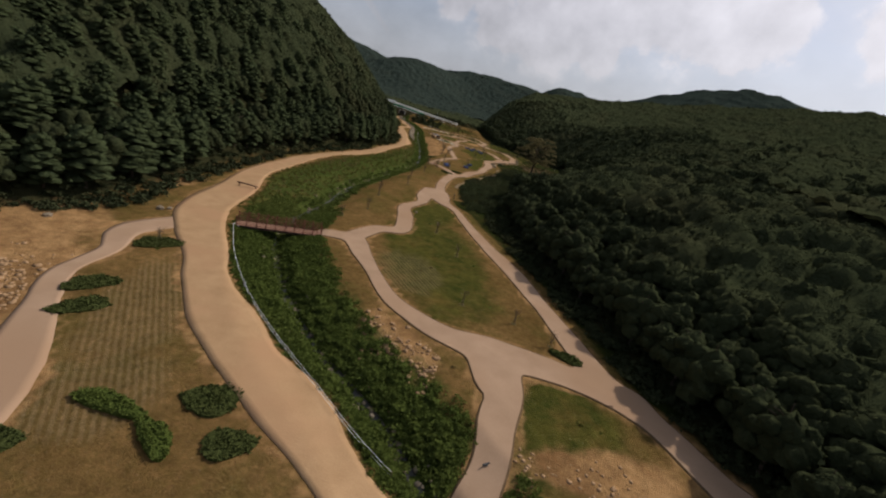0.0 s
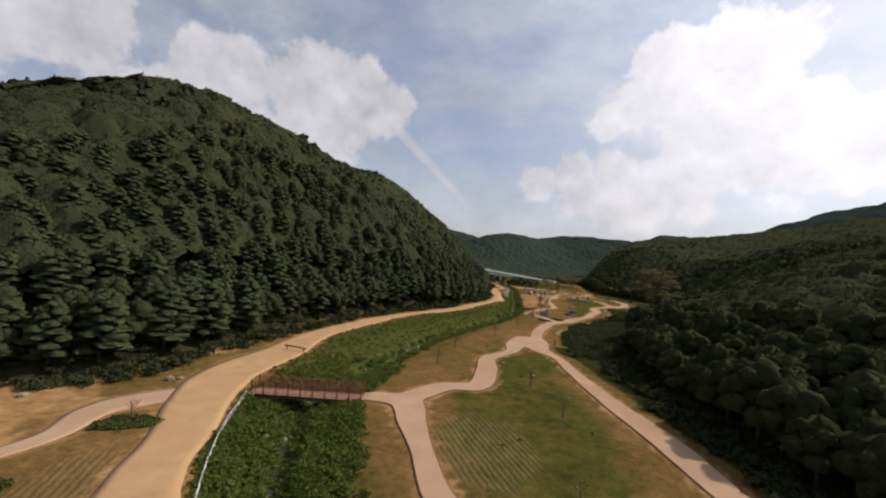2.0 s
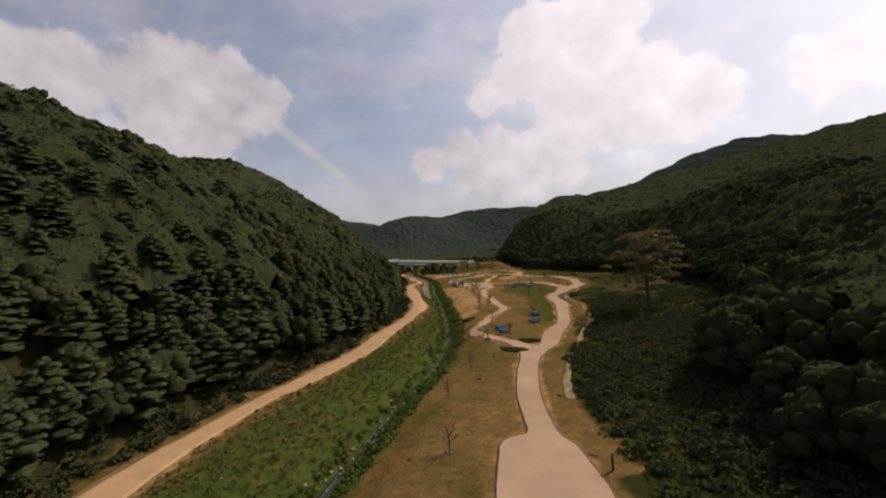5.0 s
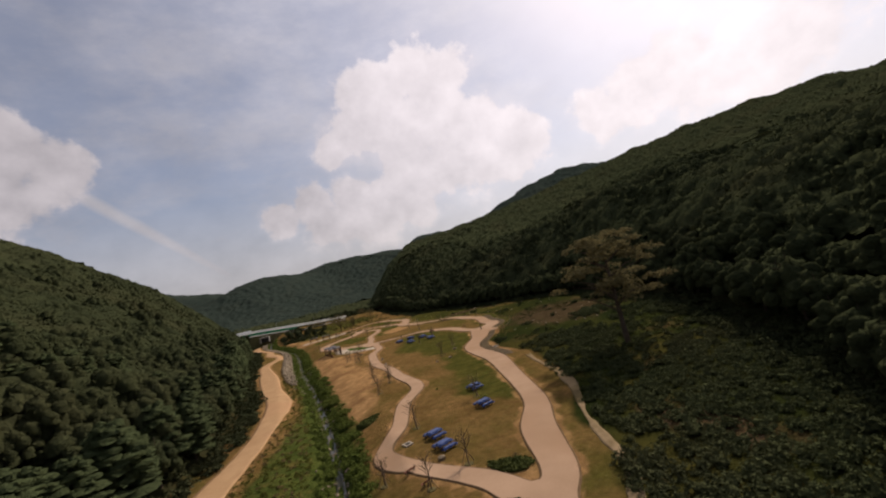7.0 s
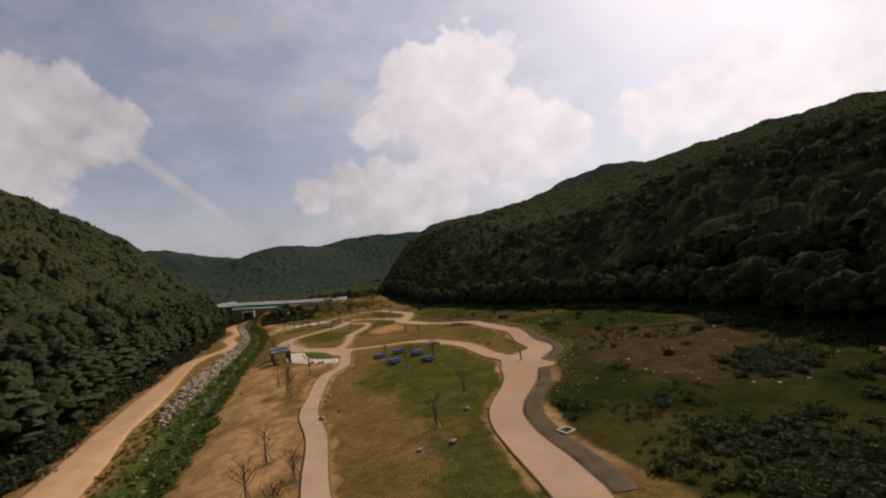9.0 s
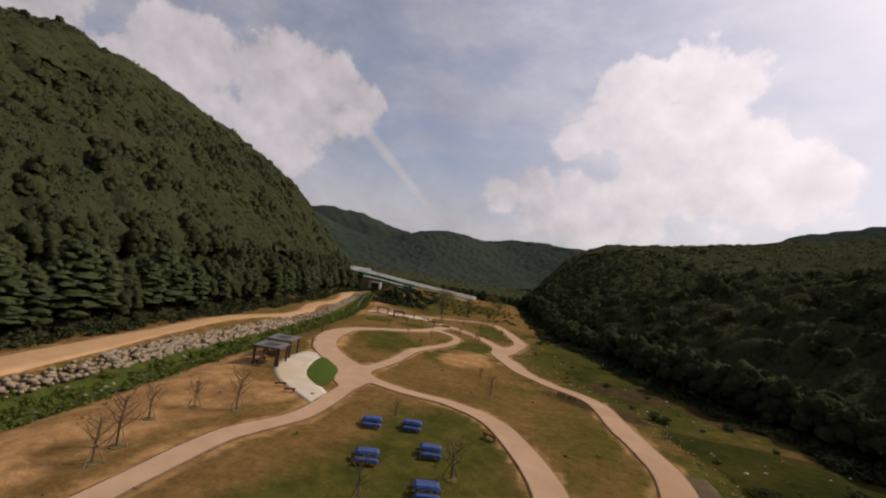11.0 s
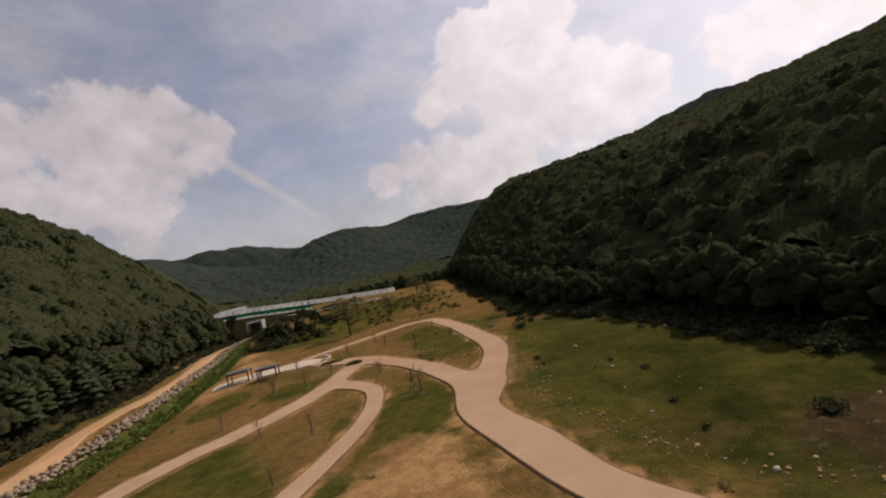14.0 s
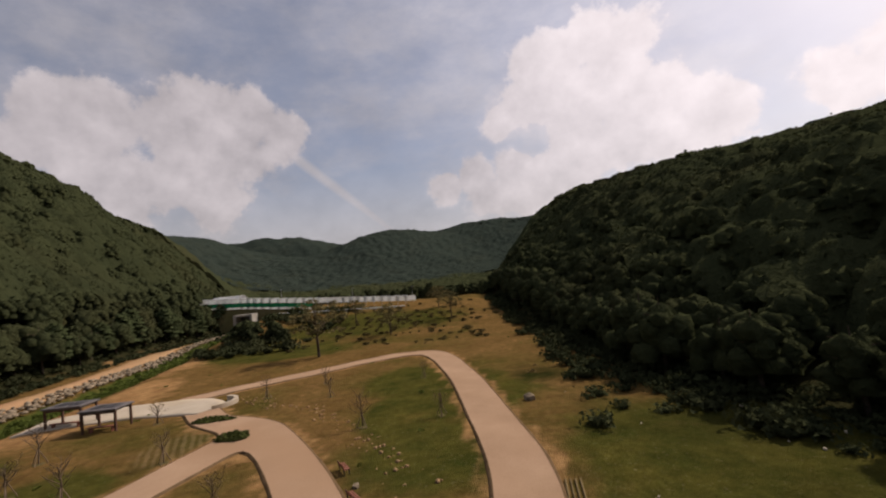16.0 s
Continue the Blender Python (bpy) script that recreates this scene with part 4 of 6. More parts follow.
def canopy(name, box, gap, crown_gap, high, swell, keep, mat, label, seed, sprays=0.0, size=0.35):
    """The closed top of a wood: a sheet swollen into rounded crowns, with leaf sprays standing out of it."""
    rng = np.random.RandomState(seed)
    xs, ys = np.arange(box[0], box[1], gap), np.arange(box[2], box[3], gap)
    gx, gy = np.meshgrid(xs, ys)
    gx, gy = gx + (rng.rand(*gx.shape) - 0.5) * gap * 0.5, gy + (rng.rand(*gy.shape) - 0.5) * gap * 0.5
    w = len(xs)
    i = np.arange(len(ys) - 1)[:, None] * w + np.arange(w - 1)[None]
    quads = np.stack([i, i + 1, i + w + 1, i + w], -1).reshape(-1, 4)
    mid = np.stack([gx.ravel()[quads[:, 0]], gy.ravel()[quads[:, 0]]], 1)
    quads = quads[keep(mid)]
    used_v, quads = np.unique(quads, return_inverse=True)
    quads = quads.reshape(-1, 4)
    x, y = gx.ravel()[used_v], gy.ravel()[used_v]
    top, tone = caps(x + 0.9 * ripple(x, y, 2.3, 4), y + 0.9 * ripple(y, x, 2.1, 6), crown_gap, seed)
    lump, _ = caps(x, y, crown_gap * 0.36, seed + 3, 0.8)
    z = ground_z(x, y) + high + swell * (top - 0.6) + swell * 0.34 * (lump - 0.6) + 0.5 * swell * ripple(x, y, crown_gap * 3.5, 3)
    v = np.stack([x, y, z], 1)
    tris = np.vstack([quads[:, [0, 1, 2]], quads[:, [0, 2, 3]]])
    count = int(sprays * gap * gap * len(quads))
    if count:
        pick = quads[rng.randint(0, len(quads), count)]
        a, b, c = v[pick[:, 0]], v[pick[:, 1]], v[pick[:, 3]]
        normal = np.cross(b - a, c - a)
        normal /= np.linalg.norm(normal, axis=1)[:, None]
        at = a + (b - a) * rng.rand(count, 1) + (c - a) * rng.rand(count, 1) + normal * 0.12
        normal = normal + 0.55 * rng.randn(count, 3)
        normal /= np.linalg.norm(normal, axis=1)[:, None]
        p = np.cross(normal, rng.randn(count, 3))
        p /= np.linalg.norm(p, axis=1)[:, None]
        q = np.cross(normal, p)
        s = size * (0.5 + rng.rand(count, 1))
        leaves = np.stack([at - p * s, at + p * s * 0.9, at + q * s * 1.2], 1).reshape(-1, 3)
        tris = np.vstack([tris, np.arange(3 * count).reshape(-1, 3) + len(v)])
        v = np.vstack([v, leaves])
        tone = np.concatenate([tone, np.repeat(tone[pick[:, 0]] + 0.5 * (rng.rand(count) - 0.5), 3)])
    me = raw_mesh(name, v, tris, mat, True)
    me.attributes.new("tone", "FLOAT", "POINT").data.foreach_set("value", tone.astype(np.float32))
    return tagged(new(name, me), label, "trees", kind="stuff")


# the nearest trees, then the closed canopy of the slopes and of the ridges
p = scatter(wood_rng, (-200, 70, -10, 470), 3.5)
deep = wood_depth(p)
p = p[(deep > 3.5) & (deep < np.where((p[:, 0] < -20) & (p[:, 1] < 215), 32, 14)) & (way_gap(p[:, 0], p[:, 1]) > 1.5)]
patch = ripple(p[:, 0], p[:, 1], 14, 5) + 0.6 * wood_rng.randn(len(p)) + np.where(p[:, 0] < -20, 0.5 * np.clip((150 - p[:, 1]) / 35, -4.0, 1.0), -3.0)
plant("pine_wood", p[patch > 0.0], near_pines, M_PINE, wood_rng, 0.62, 0.9, "dense dark green pine wood along the foot of the hills")
plant("broadleaf_wood", p[patch <= 0.0], near_oaks, M_OAK, wood_rng, 0.7, 1.15, "dense green broadleaf wood along the foot of the hills")
p = scatter(wood_rng, (-200, 110, -10, 470), 4.5)
deep = wood_depth(p)
p = p[(deep > np.where((p[:, 0] < -20) & (p[:, 1] < 215), 31, 13)) & (deep < 66)]
plant("hillside_wood", p, slope_oaks, M_OAK, wood_rng, 0.62, 1.05, "dense green broadleaf trees up the slopes", sink=0.2)
p = scatter(wood_rng, (-330, 240, -10, 520), 6.2)
deep = wood_depth(p)
p = p[(deep > 58) & (deep < np.where(p[:, 0] < -20, 140, 105))]
plant("ridge_wood", p, ridge_oaks, M_OAK, wood_rng, 0.75, 1.08, "dense green broadleaf trees along the ridges", sink=0.4)
p = scatter(wood_rng, (-135, 40, 428, 475), 5.0)
plant("valley_head_wood", p[p[:, 1] > 425 + 0.06 * np.abs(p[:, 0] + 40)], slope_oaks, M_OAK, wood_rng, 0.7, 1.1, "green trees closing the head of the valley")
canopy("western_canopy", (-180, -40, -20, 470), 0.85, 4.4, 4.0, 3.0, lambda q: (left_depth(q) > 11) & (left_depth(q) < 66), M_OAK, "closed green broadleaf canopy of the hill above the road", 73, 2.2, 0.30)
canopy("western_ridge_canopy", (-460, -90, -50, 600), 1.35, 5.0, 4.3, 3.4, lambda q: (left_depth(q) > 60) & (left_depth(q) < 260), M_OAK, "closed green canopy of the ridge above the road", 74, 0.35, 0.45)
canopy("eastern_canopy", (-20, 120, 10, 500), 0.85, 4.6, 4.0, 3.2, lambda q: (q[:, 0] > along(WOOD_EDGE, q[:, 1]) + 11) & (q[:, 0] < along(WOOD_EDGE, q[:, 1]) + 66), M_OAK, "closed dark green canopy of the shaded hillside", 75, 2.2, 0.30)
canopy("eastern_ridge_canopy", (20, 470, -20, 640), 1.8, 5.4, 4.3, 3.6, lambda q: q[:, 0] > along(WOOD_EDGE, q[:, 1]) + 59, M_OAK, "closed green canopy of the long ridge", 76, 0.3, 0.5)
canopy("head_canopy", (-420, 60, 468, 660), 1.5, 5.4, 5.0, 3.8, lambda q: ((q[:, 1] > 472) | (left_depth(q) > 60)) & (q[:, 0] < along(WOOD_EDGE, q[:, 1]) + 72), M_OAK, "closed green canopy beyond the fence", 77)
# mounds and far ridges carry the haze in their leaf colour
canopy("mound_canopy", (-700, 600, 600, 960), 2.6, 6.5, 5.5, 4.0, lambda q: (q[:, 1] > 635) | (q[:, 0] < -380) | (q[:, 0] > 440), M_FAR_HAZE, "closed green canopy of the wooded mounds behind the valley, tinted with haze", 78)
canopy("far_canopy", (-1100, 1000, 600, 1640), 4.8, 9.0, 6.0, 4.0, lambda q: (q[:, 1] > 955) | (q[:, 0] < -690) | (q[:, 0] > 590), M_FAR_HAZE, "green canopy of the distant ridges, haze blue mixed into its colour", 72)


def limb(bm, points, radii, sides=6):
    """A tapered branch through points."""
    rings = []
    for k, (q, r) in enumerate(zip(points, radii)):
        q = Vector(q)
        t = (Vector(points[min(k + 1, len(points) - 1)]) - Vector(points[max(k - 1, 0)])).normalized()
        u = t.cross(Vector((0.31, 0.95, 0.12))).normalized()
        w = t.cross(u)
        rings.append([bm.verts.new(q + (u * math.cos(6.283 * j / sides) + w * math.sin(6.283 * j / sides)) * r) for j in range(sides)])
    for a, b in zip(rings[:-1], rings[1:]):
        for j in range(sides):
            bm.faces.new((a[j], a[(j + 1) % sides], b[(j + 1) % sides], b[j]))
    bm.faces.new(rings[0][::-1])
    bm.faces.new(rings[-1])


def make_tree(name, seed, kind, height, cards, size, mat, label, bole=0.16, sprigs=7):
    """A tree with a tapered trunk, limbs and a crown of leaf sprays."""
    rng = np.random.RandomState(seed)
    base = new(name)
    bm = bmesh.new()
    lean = rng.randn(2) * 0.25
    trunk = [(lean[0] * f, lean[1] * f, height * f * 0.9 - 0.3 * (f == 0)) for f in (0, 0.25, 0.5, 0.75, 1)]
    limb(bm, trunk, [bole * 1.25, bole, bole * 0.8, bole * 0.5, bole * 0.15], 7)
    part("trunk", bm, M_BARK, base)
    bm = bmesh.new()
    for k in range(sprigs):
        f = 0.32 + 0.55 * k / sprigs
        a, reach = rng.rand() * 6.28, height * (0.30 if kind != "spread" else 0.40) * (1.1 - 0.6 * f)
        q = Vector((lean[0] * f, lean[1] * f, height * 0.9 * f))
        e = q + Vector((math.cos(a) * reach, math.sin(a) * reach, reach * 0.45))
        limb(bm, [q, (q + e) / 2 + Vector((0, 0, reach * 0.08)), e], [bole * 0.45, bole * 0.3, bole * 0.08], 5)
    part("limb", bm, M_BARK, base)
    v, f = crown(seed + 5, kind, height, cards, size, False) if kind == "spread" else wood_crown(seed + 5, kind, height, 34 if kind == "pine" else 14, cards, size)
    ob = new("crown", raw_mesh("crown", v, f, mat, kind != "spread"))
    ob.parent = base
    return tagged(base, label, "tree")


edge_pine = [make_tree("pine_tree", 400 + k, "pine", 8.0 + k, 200, 0.30, M_PINE, "tall dark green layered pine at the edge of the wood") for k in range(3)]
edge_oak = [make_tree("broadleaf_tree", 420 + k, "oak", 6.5 + k, 260, 0.28, M_OAK, "leafy green broadleaf tree at the edge of the wood") for k in range(3)]
used = {}


def set_tree(source, x, y, scale, turn, sink=0.15):
    """Stands a tree on the ground: the made one first, then copies of it."""
    m = Matrix.LocRotScale((x, y, float(ground_z(x, y)) - sink), Euler((0, 0, turn)), None)
    if source.name in used:
        ob = copy_thing(source, m)
    else:
        used[source.name] = ob = source
        ob.matrix_basis = m
    ob.scale = (scale, scale, scale)
    return ob


edge_rng = np.random.RandomState(21)
for side, table, lo, hi in ((-1, LEFT_TOE, 12, 420), (1, RIGHT_TOE, 24, 105), (1, WOOD_EDGE, 120, 440)):
    y = lo
    while y < hi:
        x = along(table, y) + side * (1.5 + 1.6 * edge_rng.rand())
        source = (edge_pine if edge_rng.rand() < (0.65 if side < 0 else 0.0) else edge_oak)[edge_rng.randint(3)]
        if float(way_gap(x, y)[0]) > 1.2:
            tagged(set_tree(source, x, y, 0.75 + 0.4 * edge_rng.rand(), edge_rng.rand() * 6.28), group="trees at the edge of the wood")
        y += 2.9 + 1.7 * edge_rng.rand()

# ---- building blocks ----
def box(bm, size, at=(0, 0, 0), turn=0.0, bevel=0.0, tilt=None):
    """A box given by its size and middle."""
    m = Matrix.Translation(at) @ Euler((0, 0, radians(turn))).to_matrix().to_4x4()
    if tilt:
        m = m @ Euler([radians(a) for a in tilt]).to_matrix().to_4x4()
    got = bmesh.ops.create_cube(bm, size=1.0, matrix=m @ Matrix.Diagonal((*size, 1)))
    if bevel:
        edges = list({e for v in got["verts"] for e in v.link_edges})
        bmesh.ops.bevel(bm, geom=edges, offset=bevel, segments=1, affect="EDGES")


def shaped(name, build, mat, parent, label="", at=None):
    bm = bmesh.new()
    build(bm)
    ob = part(name, bm, mat, parent, label)
    if at is not None:
        ob.matrix_basis = at
    return ob


def twin(ob, at):
    """The same part again under the same thing."""
    o = ob.copy()
    scene.collection.objects.link(o)
    o.matrix_basis = at
    return o


def stand(x, y, turn=0.0, lift=0.0):
    return Matrix.Translation((x, y, float(ground_z(x, y)) + lift)) @ Euler((0, 0, radians(turn))).to_matrix().to_4x4()


def rock_mesh(seed, mat, size=(1, 0.8, 0.6)):
    rng = np.random.RandomState(seed)
    bm = bmesh.new()
    bmesh.ops.create_icosphere(bm, subdivisions=1, radius=0.5)
    for v in bm.verts:
        v.co *= 0.75 + 0.5 * rng.rand()
        v.co = Vector((v.co.x * size[0], v.co.y * size[1], max(v.co.z, -0.32) * size[2]))
    me = bpy.data.meshes.new("rock")
    bm.to_mesh(me)
    bm.free()
    me.materials.append(mat)
    return me


# ---- paved rest areas ----
ribbon("plaza", smooth_line(((-15.8, 234.2, 2.6), (-18.8, 236.4, 3.4), (-22.4, 239.2, 4.0), (-25.2, 243.0, 4.4), (-26.8, 247.6, 4.2), (-27.0, 251.8, 3.8))), M_PALE, 0.035, 0.05,
       "pale concrete rest area beside the shelters", "plaza", 6, 41)
ribbon("plaza", smooth_line(((-47.1, 312.7, 3.8), (-42.5, 315.4, 5.1), (-37.8, 316.9, 5.4), (-33, 317.1, 5), (-29.4, 315.6, 3.1))), M_PALE, 0.11, 0.05,
       "pale concrete rest area beside the shelters", "plaza", 6, 42)


# ---- timber footbridge ----
def footbridge():
    a, b = Vector((-32.2, 55.9)), Vector((-21.1, 60.5))
    span = (b - a).length
    base = new("footbridge")
    z = max(float(ground_z(*a)), float(ground_z(*b))) + 0.12
    base.matrix_basis = Matrix.Translation((*((a + b) / 2), z)) @ Euler((0, 0, math.atan2(b.y - a.y, b.x - a.x))).to_matrix().to_4x4()
    wide, bays = 2.4, 9
    shaped("deck_bearer", lambda bm: box(bm, (span, 0.16, 0.32), bevel=0.01), M_DARKWOOD, base, at=Matrix.Translation((0, -wide / 2 + 0.2, -0.22)))
    shaped("deck_bearer", lambda bm: box(bm, (span, 0.16, 0.32), bevel=0.01), M_DARKWOOD, base, at=Matrix.Translation((0, wide / 2 - 0.2, -0.22)))
    plank = shaped("deck_plank", lambda bm: box(bm, (0.138, wide, 0.05)), M_DECK, base, at=Matrix.Translation((-span / 2 + 0.075, 0, -0.03)))
    for k in range(1, int(span / 0.15)):
        twin(plank, Matrix.Translation((-span / 2 + 0.075 + 0.15 * k, 0, -0.03)))

    def post_shape(bm):
        box(bm, (0.13, 0.13, 1.4), (0, 0, 0.65), bevel=0.012)
        box(bm, (0.19, 0.19, 0.09), (0, 0, 1.38), bevel=0.02)
    step = (span - 0.2) / bays

    post = baluster = rail_bar = None
    for s in (-1, 1):
        y0 = s * (wide / 2 - 0.06)
        for k in range(bays + 1):
            at = Matrix.Translation((-span / 2 + 0.1 + k * step, y0, 0))
            post = twin(post, at) if post else shaped("railing_post", post_shape, M_WOOD, base, at=at)
        for k in range(bays):
            mid = -span / 2 + 0.1 + (k + 0.5) * step
            for h in (0.16, 0.78, 0.97):
                at = Matrix.Translation((mid, y0, h))
                rail_bar = twin(rail_bar, at) if rail_bar else shaped("rail_bar", lambda bm: box(bm, (step - 0.12, 0.05, 0.06)), M_WOOD, base, at=at)
            for j in range(6):
                at = Matrix.Translation((mid + (j - 2.5) * (step - 0.2) / 6, y0, 0.47))
                baluster = twin(baluster, at) if baluster else shaped("baluster", lambda bm: box(bm, (0.035, 0.03, 0.6)), M_WOOD, base, at=at)
        shaped("handrail", lambda bm: box(bm, (span, 0.09, 0.07), bevel=0.012), M_WOOD, base, at=Matrix.Translation((0, y0, 1.2)))
    for s in (-1, 1):
        shaped("abutment", lambda bm: box(bm, (0.8, wide + 0.5, 2.2), bevel=0.03), M_CONC, base, at=Matrix.Translation((s * (span / 2 - 0.1), 0, -1.19)))
    return tagged(base, "red-brown timber footbridge with slatted railings over the stream", "bridge")


footbridge()


def pole_barrier():
    base = new("pole_barrier")
    base.matrix_basis = stand(-40.2, 72.3, 4)
    shaped("beam", lambda bm: limb(bm, [(-1.9, 0, 0.62), (0, 0.05, 0.58), (1.9, 0, 0.5)], [0.13, 0.12, 0.11], 8), M_DARKWOOD, base)
    p1 = shaped("post", lambda bm: limb(bm, [(0, 0, -0.3), (0, 0, 0.55)], [0.1, 0.09], 8), M_DARKWOOD, base, at=Matrix.Translation((-1.5, 0, 0)))
    twin(p1, Matrix.Translation((1.5, 0, -0.06)))
    return tagged(base, "low brown log barrier closing part of the dirt road", "barrier")


pole_barrier()


def rope_fence():
    line = smooth_line(((-31.9, 54.5, 0), (-26.8, 46.6, 0), (-20.5, 39.1, 0), (-14.8, 33.9, 0), (-8.4, 28.7, 0), (-4, 25.1, 0), (-0.4, 22.8, 0)), 2.2)
    base = new("rope_fence")
    base.matrix_basis = Matrix.Translation((0, 0, 0))
    pts = [Vector((q[0], q[1], float(ground_z(q[0], q[1])))) for q in line]
    post = None
    for q in pts:
        at = Matrix.Translation(q)
        post = twin(post, at) if post else shaped("fence_post", lambda bm: limb(bm, [(0, 0, -0.2), (0, 0, 0.75)], [0.035, 0.03], 6), M_PALEWOOD, base, at=at)
    rope = None
    for h in (0.66, 0.32):
        bm = bmesh.new()
        for a, b in zip(pts[:-1], pts[1:]):
            up = Vector((0, 0, h))
            limb(bm, [a + up, (a + b) / 2 + up - Vector((0, 0, 0.06)), b + up], [0.022, 0.022, 0.022], 4)
        part("rope", bm, M_WHITE, base, "whitish rope strung between posts")
    return tagged(base, "low post and white rope fence along the road edge", "fence")


rope_fence()


# ---- picnic tables under tarpaulins ----
def picnic_table():
    base = new("picnic_table")

    def cover(w, d, h, drop):
        def build(bm):
            n = 8
            rows = []
            for i in range(n + 1):
                for j in range(n + 1):
                    u, v = i / n * 2 - 1, j / n * 2 - 1
                    e = max(abs(u), abs(v))
                    z = h - max(0, e - 0.86) / 0.14 * drop * (0.75 + 0.25 * math.sin(7 * u + 4 * v)) + 0.012 * math.sin(9 * u + 5 * v)
                    rows.append(bm.verts.new((u * w / 2 * (1 - 0.02 * (e > 0.95)), v * d / 2, z)))
            for i in range(n):
                for j in range(n):
                    k = i * (n + 1) + j
                    bm.faces.new((rows[k], rows[k + n + 1], rows[k + n + 2], rows[k + 1]))
            got = bmesh.ops.extrude_face_region(bm, geom=bm.faces[:])
            for v in got["geom"]:
                if isinstance(v, bmesh.types.BMVert):
                    v.co.z -= 0.04
        return build
    shaped("table_cover", cover(2.0, 1.05, 0.80, 0.28), M_BLUE, base, "blue tarpaulin tied over the table top")
    bench = shaped("bench_cover", cover(1.95, 0.5, 0.50, 0.22), M_BLUE, base, "blue tarpaulin over the bench", at=Matrix.Translation((0, -0.98, 0)))
    twin(bench, Matrix.Translation((0, 0.98, 0)))
    trestle = shaped("trestle", lambda bm: (box(bm, (0.09, 2.0, 0.07), (0, 0, 0.40)), box(bm, (0.09, 0.09, 0.76), (0, -0.3, 0.36), tilt=(12, 0, 0)), box(bm, (0.09, 0.09, 0.76), (0, 0.3, 0.36), tilt=(-12, 0, 0)),
                                            box(bm, (0.09, 0.09, 0.42), (0, -0.95, 0.2)), box(bm, (0.09, 0.09, 0.42), (0, 0.95, 0.2))), M_DARKWOOD, base, at=Matrix.Translation((-0.65, 0, 0)))
    twin(trestle, Matrix.Translation((0.65, 0, 0)))
    return tagged(base, "timber picnic table wrapped in blue tarpaulin on the lawn", "table", "covered picnic tables")


table = picnic_table()
TABLES = (
    (-12.3, 155.7, 28), (-11.9, 152.1, 28), (-4.4, 167.5, 18), (-5.3, 160.2, 22), (-9.4, 231.9, 20), (-6.9, 225.4, 22), (-6, 233.2, 15),
    (-3, 228.8, 18), (-1.6, 223, 20),
)
for k, (x, y, turn) in enumerate(TABLES):
    if k:
        copy_thing(table, stand(x, y, turn))
    else:
        table.matrix_basis = stand(x, y, turn) @ Matrix.Scale(0.9, 4)


# ---- benches ----
def park_bench():
    base = new("park_bench")
    slat = shaped("seat_slat", lambda bm: box(bm, (1.6, 0.12, 0.045), bevel=0.008), M_WOOD, base, at=Matrix.Translation((0, -0.15, 0.44)))
    for k in (1, 2):
        twin(slat, Matrix.Translation((0, -0.15 + 0.15 * k, 0.44)))
    back = shaped("back_slat", lambda bm: box(bm, (1.6, 0.035, 0.12), bevel=0.008), M_WOOD, base, at=pose(0, 0.26, 0.53, -10))
    twin(back, pose(0, 0.285, 0.67, -10))
    leg = shaped("leg_frame", lambda bm: (box(bm, (0.07, 0.46, 0.06), (0, 0.02, 0.39)), box(bm, (0.07, 0.07, 0.42), (0, -0.17, 0.2)), box(bm, (0.07, 0.07, 0.76), (0, 0.24, 0.35), tilt=(-8, 0, 0))), M_DARK, base, at=Matrix.Translation((-0.6, 0, 0)))
    twin(leg, Matrix.Translation((0.6, 0, 0)))
    return tagged(base, "red-brown slatted timber park bench beside the path", "bench", "park benches")


bench = park_bench()
BENCHES = (
    (0.9, 234.9, 160), (8.8, 227, 200), (-21.6, 235.5, 215), (-19.8, 234.5, 215), (-15.8, 149.2, 215), (-14.7, 145.9, 215), (-10.6, 302, 130), (-8.8, 298.9, 135), (7.7, 256.3, 160), (9.1, 255.6, 154),
)
for k, (x, y, turn) in enumerate(BENCHES):
    if k:
        copy_thing(bench, stand(x, y, turn) @ Matrix.Scale(0.86, 4))
    else:
        bench.matrix_basis = stand(x, y, turn) @ Matrix.Scale(0.82, 4)


